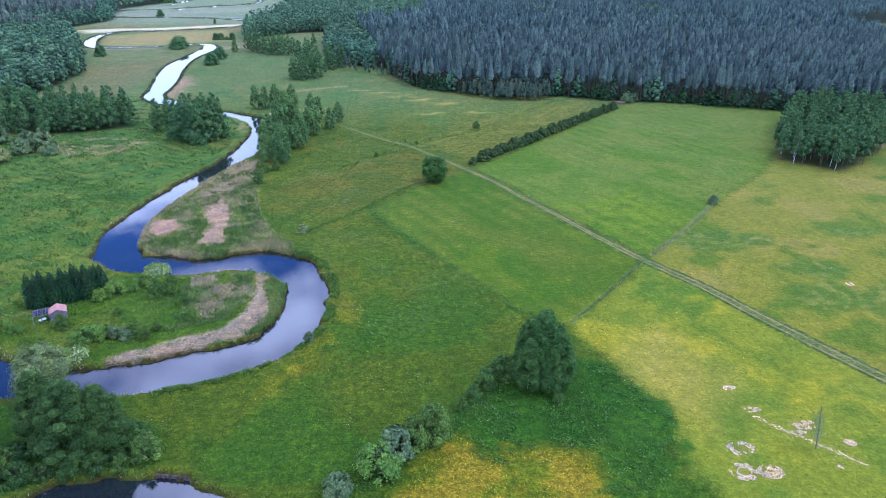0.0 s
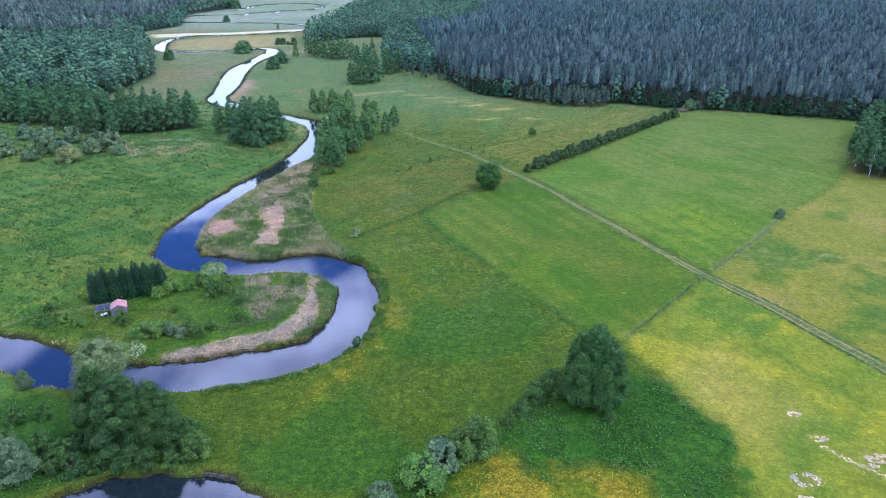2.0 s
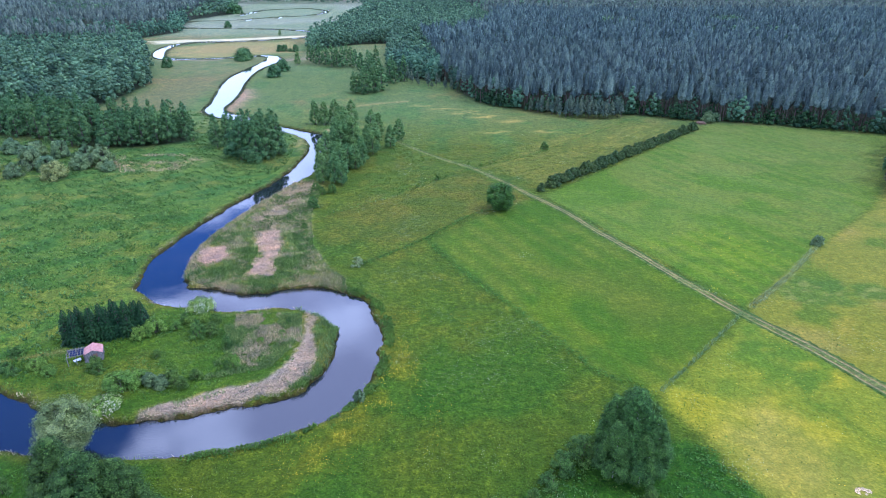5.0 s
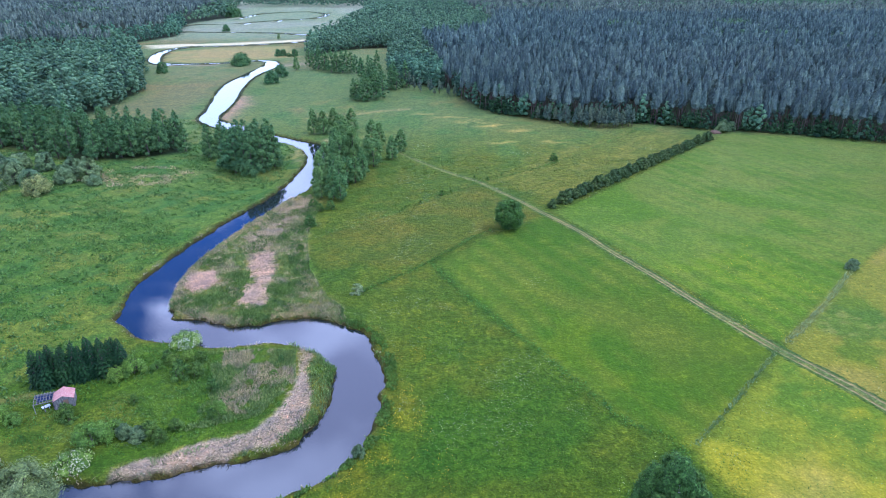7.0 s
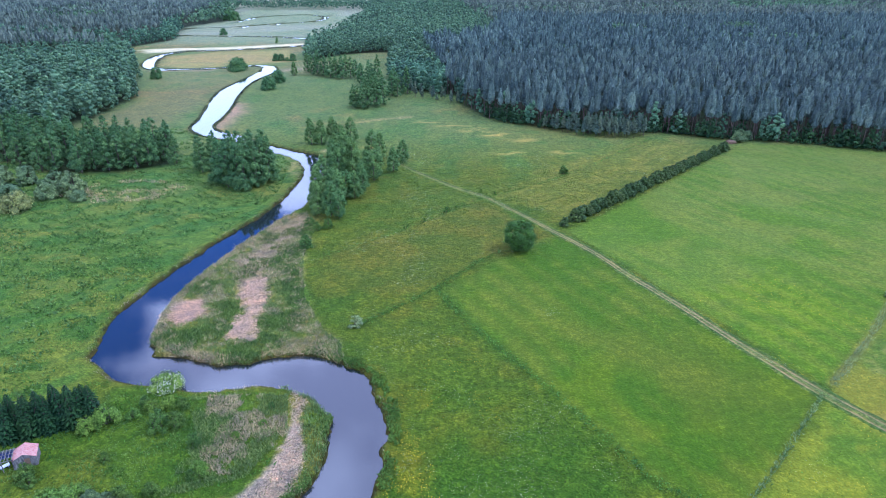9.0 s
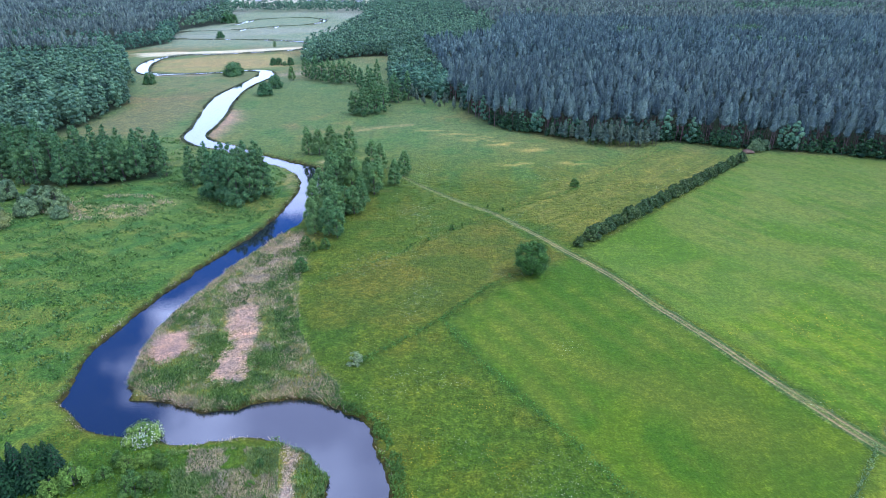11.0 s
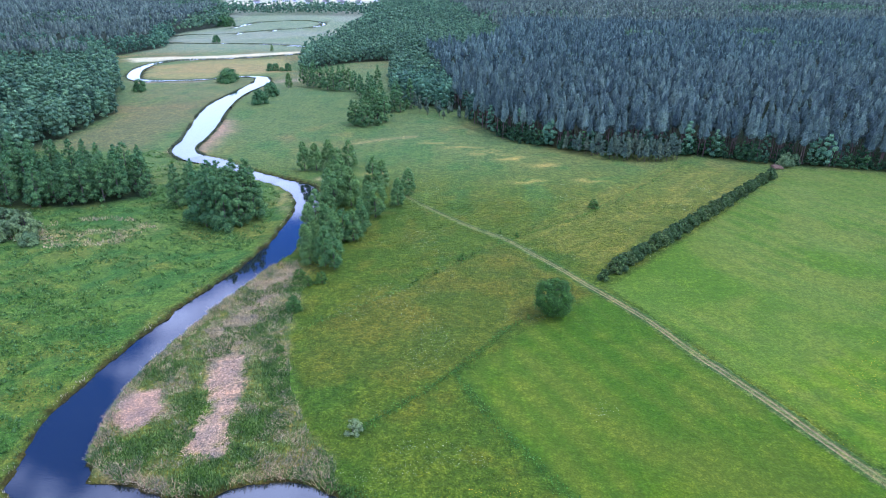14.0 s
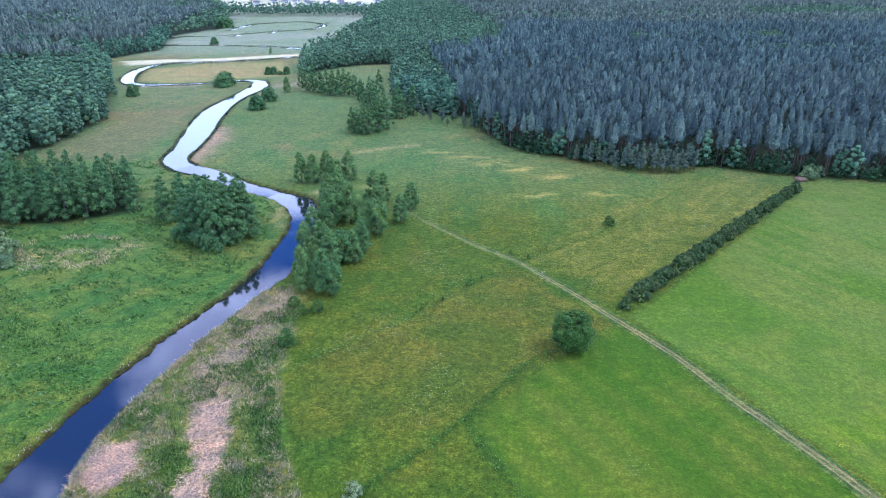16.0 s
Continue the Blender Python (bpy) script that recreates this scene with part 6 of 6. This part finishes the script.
    v, f = leaf_quads(rng, np.stack([x, y, ground_z(x, y) + rng.uniform(0.03, 0.12, len(x))], 1), rng.normal(size=(len(x), 3)) * 0.15 + (0, 0, 1), 0.24)
    tagged(new("sand_trench", quad_mesh("sand_trench", v, f, L_SAND)), "line of pale sand along a shallow trench", "sand", kind="stuff")
    # fringe along the water
    w = water_line[(water_line[:, 1] < 330)]
    n = 44000
    k = rng.integers(0, len(w), n)
    ang = rng.uniform(0, 6.28, n)
    r = w[k, 2] + rng.uniform(-0.8, 1.8, n)
    x, y = w[k, 0] + r * np.cos(ang), w[k, 1] + r * np.sin(ang)
    s = shore(x, y)
    ok = (s > 0.2) & (s < 1.3)
    x, y, s = x[ok], y[ok], s[ok]
    old = fbm(x, y, 8, 48) + rng.uniform(-0.15, 0.15, len(x)) > 0.58
    for sel, name, mat, label in ((~old, "bank_sedge", L_SEDGE, "rough green sedge overhanging the river banks"), (old, "old_sedge", L_REED_DRY, "bleached old sedge along the river banks")):
        v, f = blades(rng, x[sel], y[sel], ground_z(x[sel], y[sel], s[sel]), 0.42, 0.10, 0.8)
        tagged(new(name, quad_mesh(name, v, f, mat)), label, "sedge", kind="stuff")
    # lush growth on the outer bank of the bend
    p = spline([(-24, 121), (-15, 114), (-10.5, 104), (-9.6, 94), (-11, 84), (-15.5, 76), (-21, 70.5), (-29, 67.5), (-38, 65)], 0.4)
    k = rng.integers(0, len(p), 4200)
    x, y = p[k, 0] + rng.normal(0, 0.7, 4200), p[k, 1] + rng.normal(0, 0.7, 4200)
    s = shore(x, y)
    ok = (s > 0.1) & (s < 3) & (fbm(x, y, 3, 53) > 0.47)
    x, y, s = x[ok], y[ok], s[ok]
    q = Quads()
    q.add(*blades(rng, x, y, ground_z(x, y, s), 0.45, 0.22, 0.7))
    q.add(*leaf_quads(rng, np.stack([x, y, ground_z(x, y, s) + rng.uniform(0.1, 0.4, len(x))], 1), rng.normal(size=(len(x), 3)) * 0.5 + (0, 0, 1), 0.3))
    tagged(new("bank_herbs", q.mesh("bank_herbs", L_HERB)), "lush green herbs on the outer river bank", "herbs", kind="stuff")
    # tall herbs along ditches and in the lush patch
    xs, ys = [], []
    for path, width, n in ((VERGES[0], 0.5, 700), (VERGES[1], 0.6, 900), (VERGES[2], 1.5, 1500), (VERGES[3], 0.6, 700)):
        p = spline(path, 0.5)
        k = rng.integers(0, len(p), n)
        xs.append(p[k, 0] + rng.normal(0, width, n))
        ys.append(p[k, 1] + rng.normal(0, width, n))
    for poly, n in ((LUSH, 13000), (POND_SHADE, 9000), ([(-66, 112), (-50, 109), (-30, 108), (-27, 90), (-50, 78), (-72, 80), (-84, 86), (-76, 102)], 9000),
                    ([(-110, 60), (-78, 90), (-72, 115), (-74, 145), (-68, 165), (-120, 200), (-130, 120)], 34000)):
        p = np.array(poly)
        x, y = rng.uniform(*p[:, 0][[p[:, 0].argmin(), p[:, 0].argmax()]], n), rng.uniform(*p[:, 1][[p[:, 1].argmin(), p[:, 1].argmax()]], n)
        ok = (poly_inside(x, y, poly) > 0) & (fbm(x, y, 5, 44) + 0.10 * np.sin((x * 0.5 + y * 0.9) * 2.4 + 5 * vnoise(x, y, 9, 49)) > 0.47)
        xs.append(x[ok])
        ys.append(y[ok])
    x, y = np.concatenate(xs), np.concatenate(ys)
    s = shore(x, y)
    ok = s > 0.8
    x, y, s = x[ok], y[ok], s[ok]
    z = ground_z(x, y, s)
    nrm = rng.normal(size=(len(x), 3)) * 0.6 + (0, 0, 0.9)
    half = len(x) // 3
    q = Quads()
    q.add(*leaf_quads(rng, np.stack([x, y, z + rng.uniform(0.05, 0.35, len(x))], 1)[:half], nrm[:half], 0.34))
    q.add(*blades(rng, x[half:], y[half:], z[half:], 0.36, 0.24, 0.8))
    tagged(new("tall_herbs", q.mesh("tall_herbs", L_HERB)), "dark green nettles and tall herbs in tufts", "herbs", kind="stuff")
    # rough grass of the unmown meadow
    x, y = rng.uniform(-62, 112, 190000), rng.uniform(32, 240, 190000)
    ok = (fbm(x, y, 2.2, 52) > 0.5) & (poly_inside(x, y, FIELD_A) < 0) & (poly_inside(x, y, FIELD_B) < 0) & (np.abs(x) < 30 + 0.72 * (y + 27)) & (line_dist(x, y, track_line[::4]) > 1.6)
    ok &= (x < 42 + 0.3 * np.abs(y - 62)) | (rng.uniform(0, 1, len(x)) < 0.2)
    x, y = x[ok], y[ok]
    s = shore(x, y)
    ok = (s > 2.0) & (x > np.interp(y, [30, 118, 160, 190, 215, 250], [-66, -28, -36, -40, -36, -40]))
    x, y, s = x[ok], y[ok], s[ok]
    v, f = blades(rng, x, y, ground_z(x, y, s), 0.26, 0.20, 0.8)
    tagged(new("meadow_grass", quad_mesh("meadow_grass", v, f, L_GRASS)), "rough olive-green tufts of unmown meadow grass", "grass", kind="stuff")
    # buttercups
    xs, ys = [], []
    p = spline([(-5, 106), (-6.5, 92), (-9, 80), (-15, 69), (-22, 63)], 0.5)
    k = rng.integers(0, len(p), 4000)
    x, y = p[k, 0] + rng.normal(0, 2.2, 4000), p[k, 1] + rng.normal(0, 2.2, 4000)
    ok = (fbm(x, y, 3, 54) > 0.52) & (shore(x, y) > 1.5)
    xs.append(x[ok])
    ys.append(y[ok])
    for poly, n, cut in ((BUTTER, 7000, 0.46), ([(-10, 100), (-9, 84), (-20, 70), (-32, 64), (-20, 58), (0, 66), (8, 100), (6, 120), (-6, 118)], 6000, 0.56),
                         ([(46, 70), (66, 105), (88, 60), (70, 45)], 3000, 0.54), ([(60, 115), (70, 112), (92, 136), (82, 160), (54, 146)], 3500, 0.5)):
        p = np.array(poly)
        lo, hi = p.min(0), p.max(0)
        x, y = rng.uniform(lo[0], hi[0], n), rng.uniform(lo[1], hi[1], n)
        ok = (poly_inside(x, y, poly) > 0) & (fbm(x, y, 7, 45) > cut)
        xs.append(x[ok])
        ys.append(y[ok])
    x, y = np.concatenate(xs), np.concatenate(ys)
    v, f = leaf_quads(rng, np.stack([x, y, ground_z(x, y) + 0.22], 1), rng.normal(size=(len(x), 3)) * 0.35 + (0, 0, 1), 0.11)
    tagged(new("buttercups", quad_mesh("buttercups", v, f, L_YELLOW)), "yellow buttercup flowers scattered through the grass", "flowers", kind="stuff")
    # cow parsley, in loose drifts
    x, y = rng.uniform(-40, 110, 90000), rng.uniform(40, 260, 90000)
    drift = fbm(x, y, 9, 46) + 0.25 * np.exp(-((x - 21) ** 2 + (y - 136) ** 2) / 9) + 0.3 * np.exp(-((x - 10) ** 2 + (y - 210) ** 2) / 6)
    ok = (drift + rng.uniform(-0.06, 0.06, len(x)) > 0.68) & (poly_inside(x, y, FIELD_B) < 0) & (shore(x, y) > 3)
    ok &= (poly_inside(x, y, FIELD_A) < 0) | ((x - 21) ** 2 + (y - 136) ** 2 < 12)
    x, y = x[ok], y[ok]
    v, f = leaf_quads(rng, np.stack([x, y, ground_z(x, y) + 0.3], 1), rng.normal(size=(len(x), 3)) * 0.3 + (0, 0, 1), 0.12)
    tagged(new("white_flowers", quad_mesh("white_flowers", v, f, L_WHITE)), "creamy white umbel flowers in drifts over the meadow", "flowers", kind="stuff")
    # green shrubs of herbs round the tip of the hut's spit
    p = spline([(-29, 110.2), (-24.4, 109.3), (-21, 104), (-20, 98.3), (-20.4, 92), (-21.6, 86), (-25, 82)], 0.3)
    k = rng.integers(0, len(p), 3600)
    x, y = p[k, 0] + rng.normal(0, 0.8, 3600), p[k, 1] + rng.normal(0, 0.8, 3600)
    s = shore(x, y)
    ok = (s > 0.15) & (fbm(x, y, 3, 91) > 0.45)
    x, y, s = x[ok], y[ok], s[ok]
    q = Quads()
    q.add(*blades(rng, x, y, ground_z(x, y, s), 0.7, 0.14, 0.6))
    q.add(*leaf_quads(rng, np.stack([x, y, ground_z(x, y, s) + rng.uniform(0.2, 0.9, len(x))], 1), rng.normal(size=(len(x), 3)) * 0.5 + (0, 0, 1), 0.24))
    tagged(new("bank_herbs", q.mesh("bank_herbs", L_SHRUB)), "bushy green herbs round the tip of the reedy spit", "herbs", kind="stuff")
    # pale grass along the field fence
    for line, width, n, mat, label in ((FENCE_LINE, 0.40, 900, L_PALE, "pale uncut grass strip between the fields"), (HEDGE_BANK, 0.25, 420, L_REED_GREEN, "low rough grass on a narrow field bank"),
                                       (HEDGE_BANK, 0.25, 260, L_PALE, "pale seed heads on a narrow field bank")):
        p = spline(line, 0.4)
        k = rng.integers(0, len(p), n)
        x, y = p[k, 0] + rng.normal(0, width, n), p[k, 1] + rng.normal(0, width, n)
        v, f = blades(rng, x, y, ground_z(x, y), 0.42, 0.20, 0.7)
        tagged(new("fence_grass", quad_mesh("fence_grass", v, f, mat)), label, "grass", kind="stuff")


build_small_plants()
